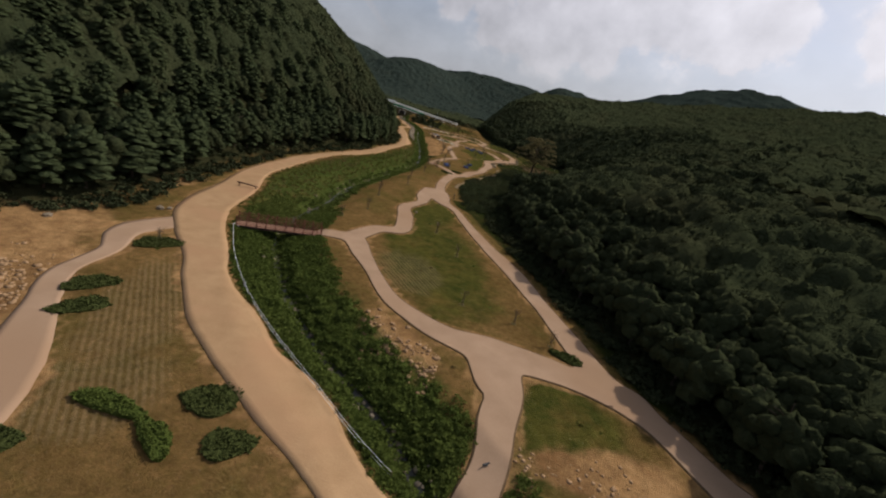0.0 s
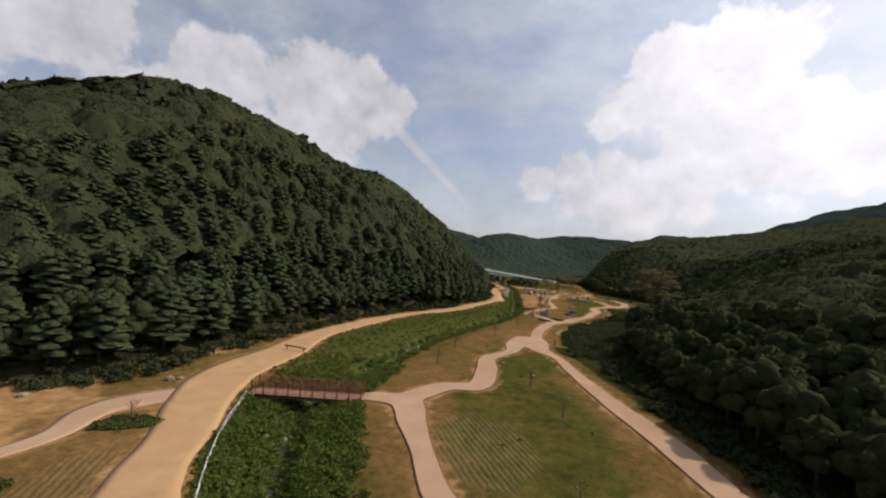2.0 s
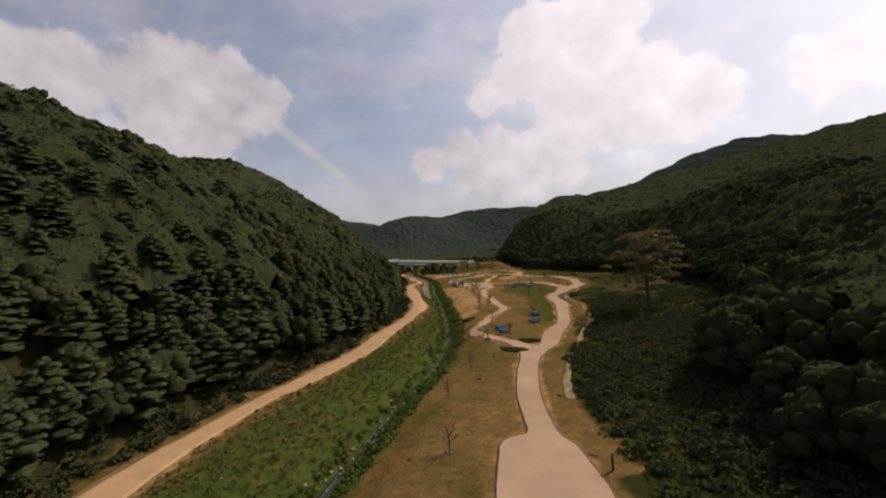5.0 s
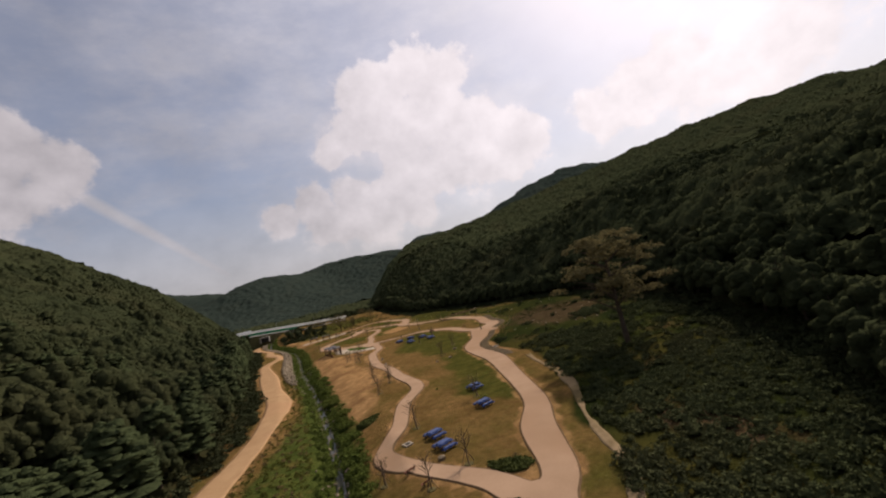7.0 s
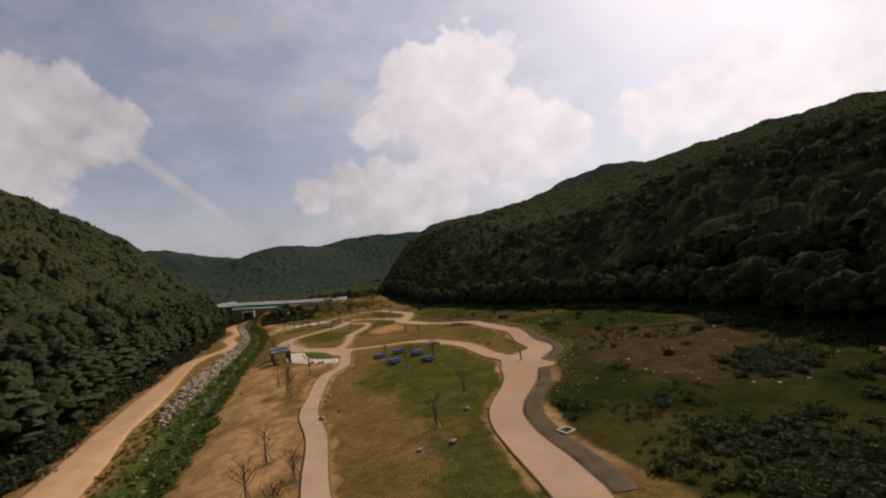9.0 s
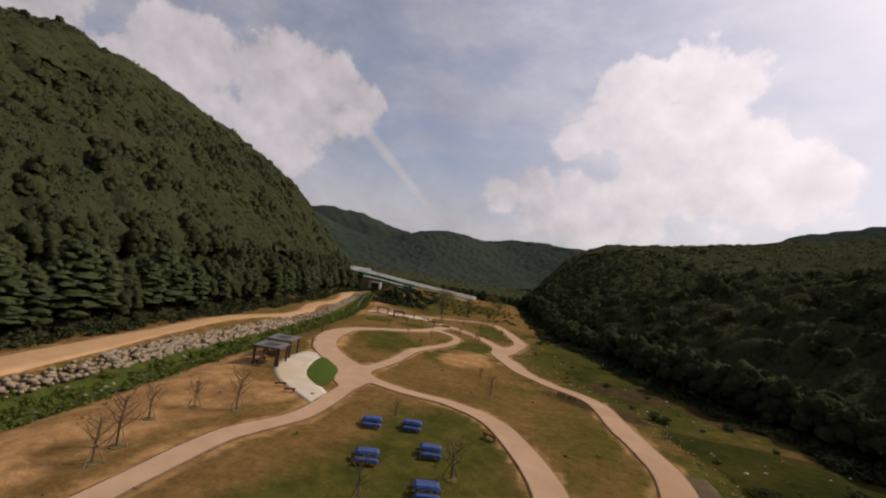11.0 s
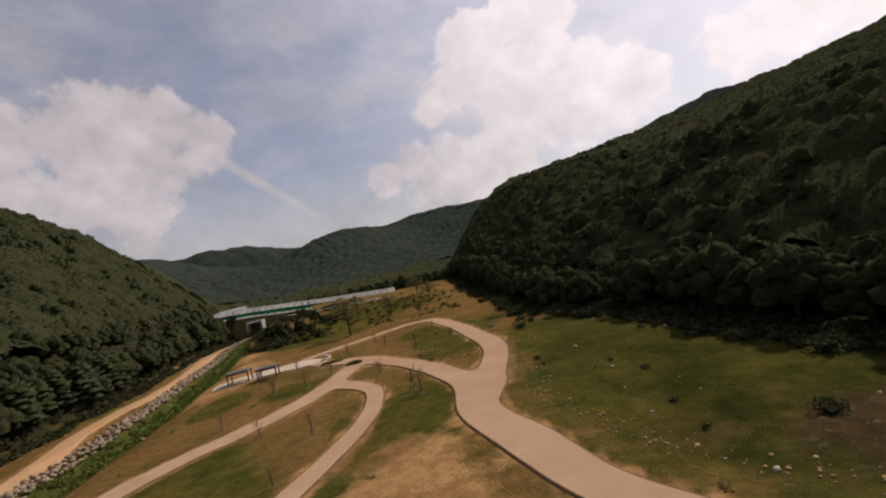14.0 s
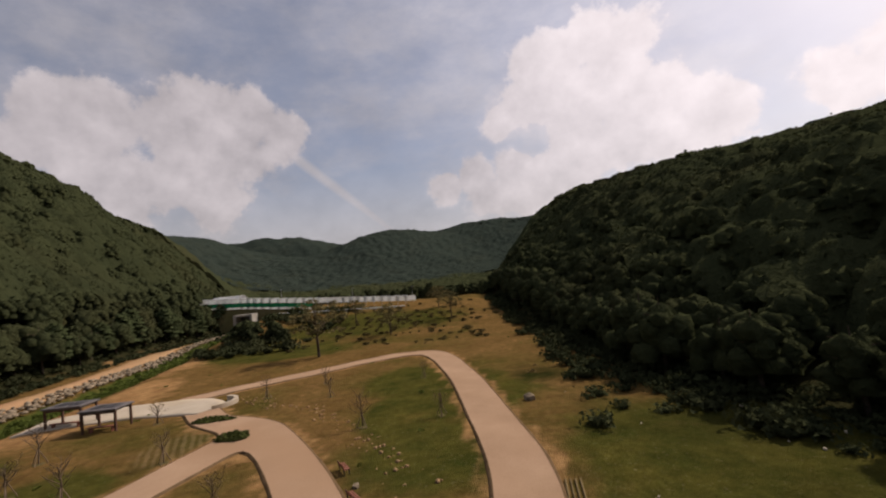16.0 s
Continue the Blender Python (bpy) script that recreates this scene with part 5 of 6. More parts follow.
# ---- shelters ----
def shelter(x, y, turn, long, deep, high, label, pylons=True):
    base = new("shelter")
    base.matrix_basis = stand(x, y, turn)
    shaped("roof", lambda bm: (box(bm, (deep, long, 0.14), (0, 0, high), bevel=0.03), box(bm, (deep - 0.3, long - 0.3, 0.12), (0, 0, high - 0.12))), M_ROOF, base, "flat slate-grey roof")
    for s in (-1, 1):
        shaped("skylight", lambda bm: box(bm, (deep * 0.5, long * 0.26, 0.05), bevel=0.01), M_PANEL, base, "dark roof panel", at=Matrix.Translation((0, s * long * 0.17, high + 0.08)))
    for sx in (-1, 1):
        for sy in (-1, 1):
            w = (0.5, 0.24) if pylons and sx > 0 and sy < 0 else (0.26, 0.22) if pylons else (0.17, 0.17)
            shaped("post", lambda bm: box(bm, (w[0], w[1], high + 0.3), (0, 0, high / 2 - 0.2), bevel=0.015), M_DARKWOOD, base, at=Matrix.Translation((sx * (deep / 2 - 0.25), sy * (long / 2 - 0.22), 0)))
    shaped("beam", lambda bm: (box(bm, (0.1, long - 0.2, 0.16), (deep / 2 - 0.25, 0, high - 0.24)), box(bm, (0.1, long - 0.2, 0.16), (-deep / 2 + 0.25, 0, high - 0.24))), M_DARKWOOD, base)
    shaped("bench_seat", lambda bm: (box(bm, (0.42, long - 0.8, 0.06), (0, 0, 0.44), bevel=0.01), box(bm, (0.36, 0.08, 0.44), (0, -long / 2 + 0.7, 0.2)), box(bm, (0.36, 0.08, 0.44), (0, long / 2 - 0.7, 0.2))), M_WOOD, base,
           at=Matrix.Translation((-deep / 2 + 0.55, 0, 0)))
    return tagged(base, label, "shelter", "open park shelters")


shelter(-28.3, 242.6, 14, 3.5, 3.4, 2.25, "open shelter with a flat grey roof on dark brown timber posts")
shelter(-29.9, 247.4, 14, 3.9, 3.4, 2.25, "open shelter with a flat grey roof on dark brown timber posts")
shelter(-36.9, 312.0, 100, 3.3, 2.3, 1.9, "open shelter with a flat blue-grey roof on dark posts", False)
shelter(-42.6, 313.6, 100, 3.7, 2.3, 1.9, "open shelter with a flat blue-grey roof on dark posts", False)


def curved_wall():
    base = new("seat_wall")
    base.matrix_basis = stand(-30.4, 317.2)
    bm = bmesh.new()
    rows = []
    for k in range(13):
        a = radians(-60 + 150 * k / 12)
        rows.append([bm.verts.new((math.cos(a) * r, math.sin(a) * r, z)) for r, z in ((1.7, -0.3), (1.7, 0.45), (2.05, 0.45), (2.05, -0.3))])
    for p0, p1 in zip(rows[:-1], rows[1:]):
        for j in range(3):
            bm.faces.new((p0[j], p0[j + 1], p1[j + 1], p1[j]))
    bm.faces.new(rows[0])
    bm.faces.new(rows[-1][::-1])
    part("wall", bm, M_PALE, base)
    return tagged(base, "low curved pale concrete wall round the rest area", "wall")


curved_wall()


# ---- young trees with stakes ----
def sapling(seed, height, leaves):
    rng = np.random.RandomState(seed)
    base = new("young_tree")
    bm = bmesh.new()
    limb(bm, [(0, 0, -0.2), (0.04 * rng.randn(), 0.04 * rng.randn(), height * 0.5), (0.1 * rng.randn(), 0.1 * rng.randn(), height * 0.98)], [0.060, 0.048, 0.016], 6)
    part("trunk", bm, M_TWIG, base)
    bm = bmesh.new()
    tips = []
    for k in range(13):
        f = 0.34 + 0.58 * k / 13
        a, reach = k * 2.4 + rng.rand(), height * 0.42 * (1.15 - 0.6 * f)
        q = Vector((0, 0, height * f))
        e = q + Vector((math.cos(a) * reach, math.sin(a) * reach, reach * (0.8 + 0.4 * rng.rand())))
        limb(bm, [q, q.lerp(e, 0.5) + Vector((0, 0, -0.04)), e], [0.028, 0.020, 0.008], 4)
        tips.append(e)
        for j in range(2):
            s = q.lerp(e, 0.45 + 0.3 * j)
            t = s + Vector(rng.randn(3)) * 0.25 + Vector((0, 0, 0.22))
            limb(bm, [s, t], [0.015, 0.006], 3)
            tips.append(t)
    part("branchwork", bm, M_TWIG, base)
    if leaves:
        c = np.array([tuple(t) for t in tips])
        v, f = leaf_cards(rng, c, np.full((len(c), 3), 0.16), leaves, 0.075)
        ob = new("foliage", raw_mesh("foliage", v, f, M_DRY))
        ob.parent = base
    stake = None
    for k in range(3):
        a = k * 2.094 + 0.4
        foot = Vector((math.cos(a) * 0.62, math.sin(a) * 0.62, -0.15))
        shaped("stake", lambda bm: limb(bm, [foot, (math.cos(a) * 0.03, math.sin(a) * 0.03, 1.15)], [0.032, 0.028], 5), M_PALEWOOD, base)
    shaped("mulch_ring", lambda bm: limb(bm, [(0, 0, -0.25), (0, 0, 0.02), (0, 0, 0.05)], [0.42, 0.40, 0.2], 12), M_BANK, base)
    return tagged(base, "newly planted thin bare tree propped by three stakes", "tree", "newly planted trees")


saplings = [sapling(500, 2.5, 26), sapling(501, 2.8, 0), sapling(502, 2.1, 34), sapling(503, 2.6, 12)]
SAPLINGS = (
    (-23.9, 222.4), (-21.6, 218.2), (-23.4, 226.2), (-20.4, 227.7), (-8.3, 235), (-5.1, 220), (-0.6, 225.9), (0.5, 203.9), (-20.8, 216.1),
    (-18.1, 194.8), (-15, 190.7), (-17.8, 188.7), (-3.6, 195.6), (-17.3, 180.1), (-15.2, 185.9), (-13.8, 160), (-10.7, 147.2), (-14.5, 145),
    (-18.2, 149.8), (-5.1, 164.2), (-29.5, 254.2), (-34.7, 261.8), (-36.8, 269.7), (-30.8, 288.8), (-24.2, 284), (-18.4, 282),
    (-18.1, 273.7), (-10, 288.4), (-3.6, 256.6), (-1.1, 248.9), (-15.6, 298.3), (-9, 286.6), (-23.9, 304.2), (-25.7, 299.4), (-30.4, 300.1),
    (-21.7, 323.2), (-25.6, 318.4), (-12.2, 309), (-6.7, 310.4), (-10.6, 322.4), (-18.6, 317.6), (-34.5, 304.8), (-32.4, 312.6), (9.1, 48),
    (13.4, 45), (2.3, 49.2), (-35.4, 44.9), (-21.6, 70.5), (-19.1, 78.4), (-20.1, 90), (-21.6, 97.3), (-17.1, 107.6), (-18.7, 120.3),
    (-16.6, 130.5), (-20.4, 138.3), (0, 65.8), (-4.7, 74.6),
)
plant_rng = np.random.RandomState(31)
for k, (x, y) in enumerate(SAPLINGS):
    set_tree(saplings[k % 4], x, y, (0.95 if 140 < y < 232 else 0.62) + 0.35 * plant_rng.rand(), plant_rng.rand() * 6.28, 0.0)

# ---- larger single trees ----
big = make_tree("autumn_tree", 610, "spread", 13.0, 4600, 0.20, M_RED, "tall spreading tree with thin yellow and rusty leaves", 0.26, 12)
set_tree(big, 19.5, 166.5, 1.35, 0.4)
grove = [make_tree("park_tree", 620, "spread", 6.5, 1300, 0.17, M_RED, "small dark-trunked tree with sparse rusty foliage", 0.14, 9),
         make_tree("park_tree", 621, "oak", 5.0, 800, 0.22, M_OAK, "small green leafy tree standing in dry grass", 0.12, 7)]
for x, y, s, k in ((-31.5, 341.5, 1.45, 0), (-56, 361, 1.25, 1), (-51.5, 362.5, 1.05, 1), (-61, 364, 1.1, 1), (-51, 373, 1.0, 1), (-47, 358, 0.8, 1), (-25.2, 359, 1.0, 0), (-38, 374, 0.9, 0), (-15, 371, 0.9, 0),
                   (-20, 384, 0.9, 0)):
    set_tree(grove[k], x, y, s, x * 1.7)


# ---- clipped planting beds ----
def planting_bed(x, y, long, wide, turn, high, mat, label, seed):
    rng = np.random.RandomState(seed)
    n = int(150 * long * wide)
    r, a = np.sqrt(rng.rand(n)), rng.rand(n) * 6.283
    edge = 1 + 0.12 * np.sin(3 * a + seed) + 0.06 * np.sin(7 * a)
    c = np.stack([r * np.cos(a) * long * edge, r * np.sin(a) * wide * edge, high * (1 - 0.5 * r ** 3) * (0.75 + 0.25 * rng.rand(n))], 1)
    base = new("planting_bed")
    base.matrix_basis = stand(x, y, turn)
    if high > 0.1:
        v, f = leaf_cards(rng, c, np.full((n, 3), 0.1), n * 3, 0.13, 0.8)
        ob = new("foliage", raw_mesh("foliage", v, f, mat))
        ob.parent = base
    bm = bmesh.new()
    ring = [(math.cos(t) * long * (1 + 0.12 * math.sin(3 * t + seed)), math.sin(t) * wide * (1 + 0.12 * math.sin(3 * t + seed))) for t in np.linspace(0, 6.283, 29)[:-1]]
    low = [bm.verts.new((u, w, -0.4)) for u, w in ring]
    mid = [bm.verts.new((u * 0.97, w * 0.97, high * 0.42)) for u, w in ring]
    top = [bm.verts.new((u * 0.75, w * 0.75, high * 0.78)) for u, w in ring]
    for p0, p1 in ((low, mid), (mid, top)):
        for k in range(len(ring)):
            j = (k + 1) % len(ring)
            bm.faces.new((p0[k], p0[j], p1[j], p1[k]))
    bm.faces.new(top)
    part("undergrowth", bm, mat, base)
    return tagged(base, label, "shrub bed")


BEDS = (
    (-35.0, 44.4, 2.6, 1.6, 40, 0.22, 0), (-33.2, 33.6, 2.3, 1.4, 55, 0.22, 0), (-30.9, 30.2, 2.2, 1.3, 55, 0.2, 0),
    (-14.6, 24.3, 2.0, 1.7, 20, 0.22, 0), (-24, 16.5, 2, 1.5, 20, 0.3, 0), (-11.4, 21.1, 1.7, 1.3, 20, 0.24, 0),
    (-20.3, 21.5, 2.7, 0.8, -5, 0.5, 1), (-15.8, 20, 2, 0.8, -35, 0.5, 1), (15.2, 43.3, 1.9, 1, -20, 0.3, 0),
    (-7.6, 144.6, 2, 1.1, -35, 0.3, 0), (-10.3, 139.1, 2.2, 1, -25, 0.3, 0), (-19, 169.4, 2.5, 1.1, 40, 0.3, 0),
    (-26.5, 312, 1.8, 0.7, 5, 0.3, 0), (-21.6, 307.8, 1.2, 0.9, 0, 0.36, 0),
)
for k, (x, y, a, b, turn, high, green) in enumerate(BEDS):
    planting_bed(x, y, a, b, turn, high, M_SHRUB if green else M_BED, "bright green low ground cover in a rounded bed" if green else "rounded bed of clipped dark green shrubs", 700 + k)



def lawn_bed(corners, high):
    """A flat bed of turf with a low rounded rim, on a closed outline."""
    ring = []
    for k in range(len(corners)):
        p0, p1, p2, p3 = (Vector(corners[(k + j - 1) % len(corners)]) for j in range(4))
        for t in (0.0, 0.2, 0.4, 0.6, 0.8):
            ring.append(0.5 * (2 * p1 + (p2 - p0) * t + (2 * p0 - 5 * p1 + 4 * p2 - p3) * t * t + (3 * p1 - p0 - 3 * p2 + p3) * t ** 3))
    mid = sum(ring, Vector((0, 0))) / len(ring)
    bm = bmesh.new()
    rows = []
    for share, lift in ((1.0, -0.3), (1.0, high * 0.6), (0.96, high), (0.7, high * 1.2), (0.4, high * 1.3)):
        rows.append([bm.verts.new((q.x, q.y, float(ground_z(q.x, q.y)) + lift)) for q in (mid.lerp(p, share) for p in ring)])
    for low, top in zip(rows[:-1], rows[1:]):
        for k in range(len(ring)):
            j = (k + 1) % len(ring)
            bm.faces.new((low[k], low[j], top[j], top[k]))
    bm.faces.new(rows[-1])
    return tagged(part("lawn_bed", bm, M_LAWNBED), "flat mown green lawn bed beside the pale rest area", "lawn bed")


lawn_bed(((-25.2, 250.2), (-23.2, 248.9), (-20.9, 246.7), (-19.4, 243.6), (-18.2, 238.3), (-21.8, 240.9), (-24.2, 245.5)), 0.09)

# ---- small fixtures ----
def marker_post(x, y, high, label):
    base = new("marker_post")
    base.matrix_basis = stand(x, y)
    shaped("shaft", lambda bm: box(bm, (0.16, 0.16, high + 0.2), (0, 0, high / 2 - 0.1), bevel=0.015), M_DARK, base)
    shaped("cap", lambda bm: box(bm, (0.2, 0.2, 0.06), (0, 0, high), bevel=0.015), M_DARK, base)
    return tagged(base, label, "post")


marker_post(10.2, 213.3, 1.5, "dark square marker post standing in the grass")
marker_post(-4.4, 104.4, 1.3, "dark square marker post beside the gravel path")


def fallen_sign(x, y):
    base = new("ground_sign")
    base.matrix_basis = stand(x, y, 40, 0.12)
    shaped("board", lambda bm: box(bm, (0.7, 0.12, 0.08), (0, 0, 0.1), bevel=0.01), M_DARK, base)
    shaped("foot", lambda bm: box(bm, (0.2, 0.3, 0.05), (0, 0, 0.03), bevel=0.01), M_DARK, base)
    return tagged(base, "small dark sign board lying on the gravel path", "sign")


fallen_sign(6.3, 25.7)


def drain(x, y, turn, size, label):
    base = new("drain_cover")
    base.matrix_basis = stand(x, y, turn, 0.05)
    h = size / 2
    shaped("frame", lambda bm: [box(bm, s, c, bevel=0.01) for s, c in (((size, 0.14, 0.2), (0, h - 0.07, 0)), ((size, 0.14, 0.2), (0, 0.07 - h, 0)), ((0.14, size - 0.28, 0.2), (h - 0.07, 0, 0)), ((0.14, size - 0.28, 0.2), (0.07 - h, 0, 0)))], M_PALE, base, "pale concrete rim")
    bar = shaped("grate_bar", lambda bm: box(bm, (size - 0.28, 0.03, 0.05)), M_DARK, base, at=Matrix.Translation((0, -h + 0.2, 0.03)))
    for k in range(1, int((size - 0.3) / 0.09)):
        twin(bar, Matrix.Translation((0, -h + 0.2 + 0.09 * k, 0.03)))
    return tagged(base, label, "drain")


drain(6.2, 189.9, 20, 1.1, "square drain grate in a pale concrete frame")
drain(-15.3, 155.9, 25, 0.9, "square drain grate in a pale concrete frame")

# ---- stones ----
rock_pool = [rock_mesh(800 + k, M_ROCK, (1, 0.75 + 0.05 * k, 0.6 + 0.05 * k)) for k in range(6)]
tan_pool = [rock_mesh(820 + k, M_RUBBLE, (1, 0.8, 0.5 + 0.06 * k)) for k in range(4)]


def slab_mesh(seed, mat, size):
    """A flat rough-hewn stone with chipped corners."""
    rng = np.random.RandomState(seed)
    bm = bmesh.new()
    bmesh.ops.create_cube(bm, size=1.0)
    bmesh.ops.bevel(bm, geom=bm.edges[:], offset=0.12, segments=1, affect="EDGES")
    for v in bm.verts:
        v.co = Vector((v.co.x * size[0], v.co.y * size[1], v.co.z * size[2])) * (0.85 + 0.3 * rng.rand())
    me = bpy.data.meshes.new("slab")
    bm.to_mesh(me)
    bm.free()
    me.materials.append(mat)
    return me


slab_pool = [slab_mesh(960 + k, M_ROCK, (1.15, 0.75, 0.42 + 0.04 * k)) for k in range(6)]
stone_rng = np.random.RandomState(41)
for x, y, s in ((-5.5, 191.7, 0.7), (-2.7, 191.9, 0.8), (-0.3, 198.6, 0.8), (-15, 203.8, 0.9), (-15.6, 210.4, 0.6), (-15.3, 212.6, 0.6), (-9.3, 300.3, 0.5), (-0.3, 313, 1), (-12.7, 149.7, 0.9), (-10.4, 84.5, 0.7), (-5.2, 80.5, 0.6), (-48.5, 43.5, 1), (-42.1, 53.5, 1.1), (-41.4, 54.3, 0.8), (1.7, 198, 0.4), (6.1, 207.7, 0.4)):
    ob = new("boulder", rock_pool[stone_rng.randint(6)])
    ob.matrix_basis = stand(x, y, stone_rng.rand() * 360, 0.12 * s) @ Matrix.Scale(s, 4)
    tagged(ob, "pale grey boulder lying on the grass", "boulder", "scattered boulders")


def stone_field(name, places, sizes, pool_mat, label, seed, lift=0.1, flat=0.62):
    """Loose stones past counting as one object."""
    rng = np.random.RandomState(seed)
    protos = []
    for k in range(6):
        me = rock_mesh(seed + k, pool_mat, (1, 0.8, flat))
        v = np.array([q.co[:] for q in me.vertices])
        f = np.array([p.vertices[:] for p in me.polygons])
        protos.append((v, f))
        bpy.data.meshes.remove(me)
    z = ground_z(places[:, 0], places[:, 1])
    vs, fs, base = [], [], 0
    for (x, y), h, s in zip(places, z, sizes):
        v, f = protos[rng.randint(6)]
        a = rng.rand() * 6.28
        w = np.stack([x + s * (v[:, 0] * math.cos(a) - v[:, 1] * math.sin(a)), y + s * (v[:, 0] * math.sin(a) + v[:, 1] * math.cos(a)), h + s * (v[:, 2] + lift)], 1)
        vs.append(w)
        fs.append(f + base)
        base += len(v)
    return tagged(new(name, raw_mesh(name, np.vstack(vs), np.vstack(fs), pool_mat)), label, "stones", kind="stuff")


n = 1500
t = stone_rng.rand(n)
heap = np.stack([-32.5 - 9.0 * t + 2.7 * stone_rng.randn(n), 18.0 + 14 * t + 2.4 * stone_rng.randn(n)], 1)
heap = heap[way_gap(heap[:, 0], heap[:, 1]) > 0.5]
stone_field("rubble", heap, 0.18 + 0.75 * stone_rng.rand(len(heap)) ** 2.2, M_RUBBLE, "tan broken slabs of rubble strewn over bare soil", 840, 0.0, 0.34)
n = 260
bank = np.stack([-8.0 + 9 * stone_rng.rand(n), 0 * np.arange(n)], 1)
bank[:, 1] = 37.8 - 0.55 * (bank[:, 0] + 5) + 1.9 * stone_rng.randn(n)
bank = bank[way_gap(bank[:, 0], bank[:, 1]) > 0.6]
stone_field("cutting_stones", bank, 0.15 + 0.7 * stone_rng.rand(len(bank)) ** 2.5, M_RUBBLE, "tan rocks on the bare bank of the stream cutting", 870, 0.0, 0.5)
bed = smooth_line([(*q, 1) for q in STREAM if q[1] < 400], 0.42)
bed = np.repeat(bed[:, :2], 2, 0) + stone_rng.randn(2 * len(bed), 2) * 0.85
stone_field("stream_stones", bed, 0.15 + 0.6 * stone_rng.rand(len(bed)) ** 2, M_ROCK, "grey stones and boulders in the stream bed", 860)
n = 70
bank = np.stack([8.5 + 10.5 * stone_rng.rand(n), 26 + 1.2 * stone_rng.randn(n)], 1)
stone_field("bank_stones", bank, 0.15 + 0.4 * stone_rng.rand(n), M_RUBBLE, "tan stones along the lawn edge", 880, 0.0, 0.42)
n = 620
verge = EAST_VERGE = smooth_line(EAST)[120:330]
pick = stone_rng.randint(0, len(verge), n)
sd = sides_of(smooth_line(EAST))[120:330]
verge = verge[pick, :2] + sd[pick] * (verge[pick, 2:3] / 2 + 3.4 + 0.6 * stone_rng.randn(n, 1))
verge = verge[way_gap(verge[:, 0], verge[:, 1]) > 0.8]
stone_field("verge_stones", verge, 0.08 + 0.25 * stone_rng.rand(len(verge)) ** 2, M_RUBBLE, "pale pebbles and stones on the bare verge", 900)

water = smooth_line([(q[0], q[1], 0.9) for q in STREAM if q[1] < 400])
ribbon("stream", water, M_WATER, 0.10, 0.1, "shallow dark stream between the stones", "water", 4, 50)

n = 230
spot = np.stack([14 + 34 * stone_rng.rand(n), 190 + 125 * stone_rng.rand(n)], 1)
spot[:, 0] += np.where(spot[:, 1] > 255, -12, 0)
spot = spot[(way_gap(spot[:, 0], spot[:, 1]) > 2.5) & (wood_depth(spot) < -1)]
stone_field("meadow_stones", spot, 0.10 + 0.42 * stone_rng.rand(len(spot)) ** 3, M_PALE, "pale stones scattered over the dark green meadow", 940)

# grey gravel shoulder beside the widest path
east_line = smooth_line(EAST)
east_side = sides_of(east_line)
pick = (east_line[:, 1] > 180) & (east_line[:, 1] < 238)
shoulder = np.column_stack([east_line[:, :2] + east_side * (east_line[:, 2:3] / 2 + 0.95), 1.7 + 0.2 * np.sin(east_line[:, 1] / 7.0)])[pick]
ribbon("gravel_shoulder", shoulder, M_SHOULDER, 0.04, 0.3, "dark grey gravel shoulder beside the pinkish path", "shoulder", 4, 60)

# bare stony runnel along the foot of the darkened meadow
pick = (east_line[:, 1] > 118) & (east_line[:, 1] < 178)
runnel = np.column_stack([east_line[:, :2] + east_side * (east_line[:, 2:3] / 2 + 3.5 + 0.5 * np.sin(east_line[:, 1:2] / 5.0)), 0.9 + 0.3 * np.sin(east_line[:, 1] / 3.1)])[pick]
ribbon("runnel", runnel, M_SANDBED, 0.05, 0.25, "pale stony runnel beside the path", "runnel", 4, 61)

# stone revetment on the far bank of the stream
REVET = smooth_line(((-35.4, 209.2, 1.2), (-38.1, 223, 1.3), (-41.4, 238.5, 1.3), (-44.6, 257.5, 1.4), (-47.6, 275.8, 1.4), (-51.8, 295.3, 1.5), (-59.1, 318.5, 1.6), (-67.5, 342, 1.7), (-75, 364, 1.8), (-79.2, 384, 1.8)), 0.62)
revetment = new("stone_revetment")
tagged(revetment, "rough grey stone revetment lining the stream bank", "retaining wall", kind="structure")
sd = sides_of(REVET)
extra, extra_size = [], []
count = 0
for k, q in enumerate(REVET):
    for course in range(5):
        out = -0.6 + 0.5 * course
        shift = 0.25 * (course % 2)
        x, y = q[0] - sd[k][0] * out, q[1] - sd[k][1] * out + shift
        size = 0.45 + 0.55 * stone_rng.rand()
        if stone_rng.rand() < 0.16 + 0.8 * max(0.0, (222 - y) / 14) or course > 1 + k // 6:
            continue
        x, y = x + 0.16 * stone_rng.randn(), y + 0.16 * stone_rng.randn()
        if 232 < y < 292 and count < 300:
            ob = new("stone", slab_pool[stone_rng.randint(6)])
            ob.parent = revetment
            turn = math.degrees(math.atan2(sd[k][1], sd[k][0])) + 90 + 14 * stone_rng.randn()
            ob.matrix_basis = stand(x, y, turn, 0.10 + 0.13 * course) @ Euler((0.25 * stone_rng.randn(), 0.2 * stone_rng.randn(), 0)).to_matrix().to_4x4() @ Matrix.Scale(size, 4)
            count += 1
        else:
            extra.append((x, y))
            extra_size.append(size)
stones_rest = stone_field("stones", np.array(extra), extra_size, M_ROCK, "rough grey stones of the bank lining", 920, 0.45)
stones_rest.parent = revetment
stones_rest.pop("category", None)


# ---- fence and greenhouse at the head of the valley ----
def fence_foot(x):
    return float(np.interp(x, (-122, -104, -86, -61, -29, -14), (14.4, 13.9, 12.9, 10.6, 8.2, 7.4)))


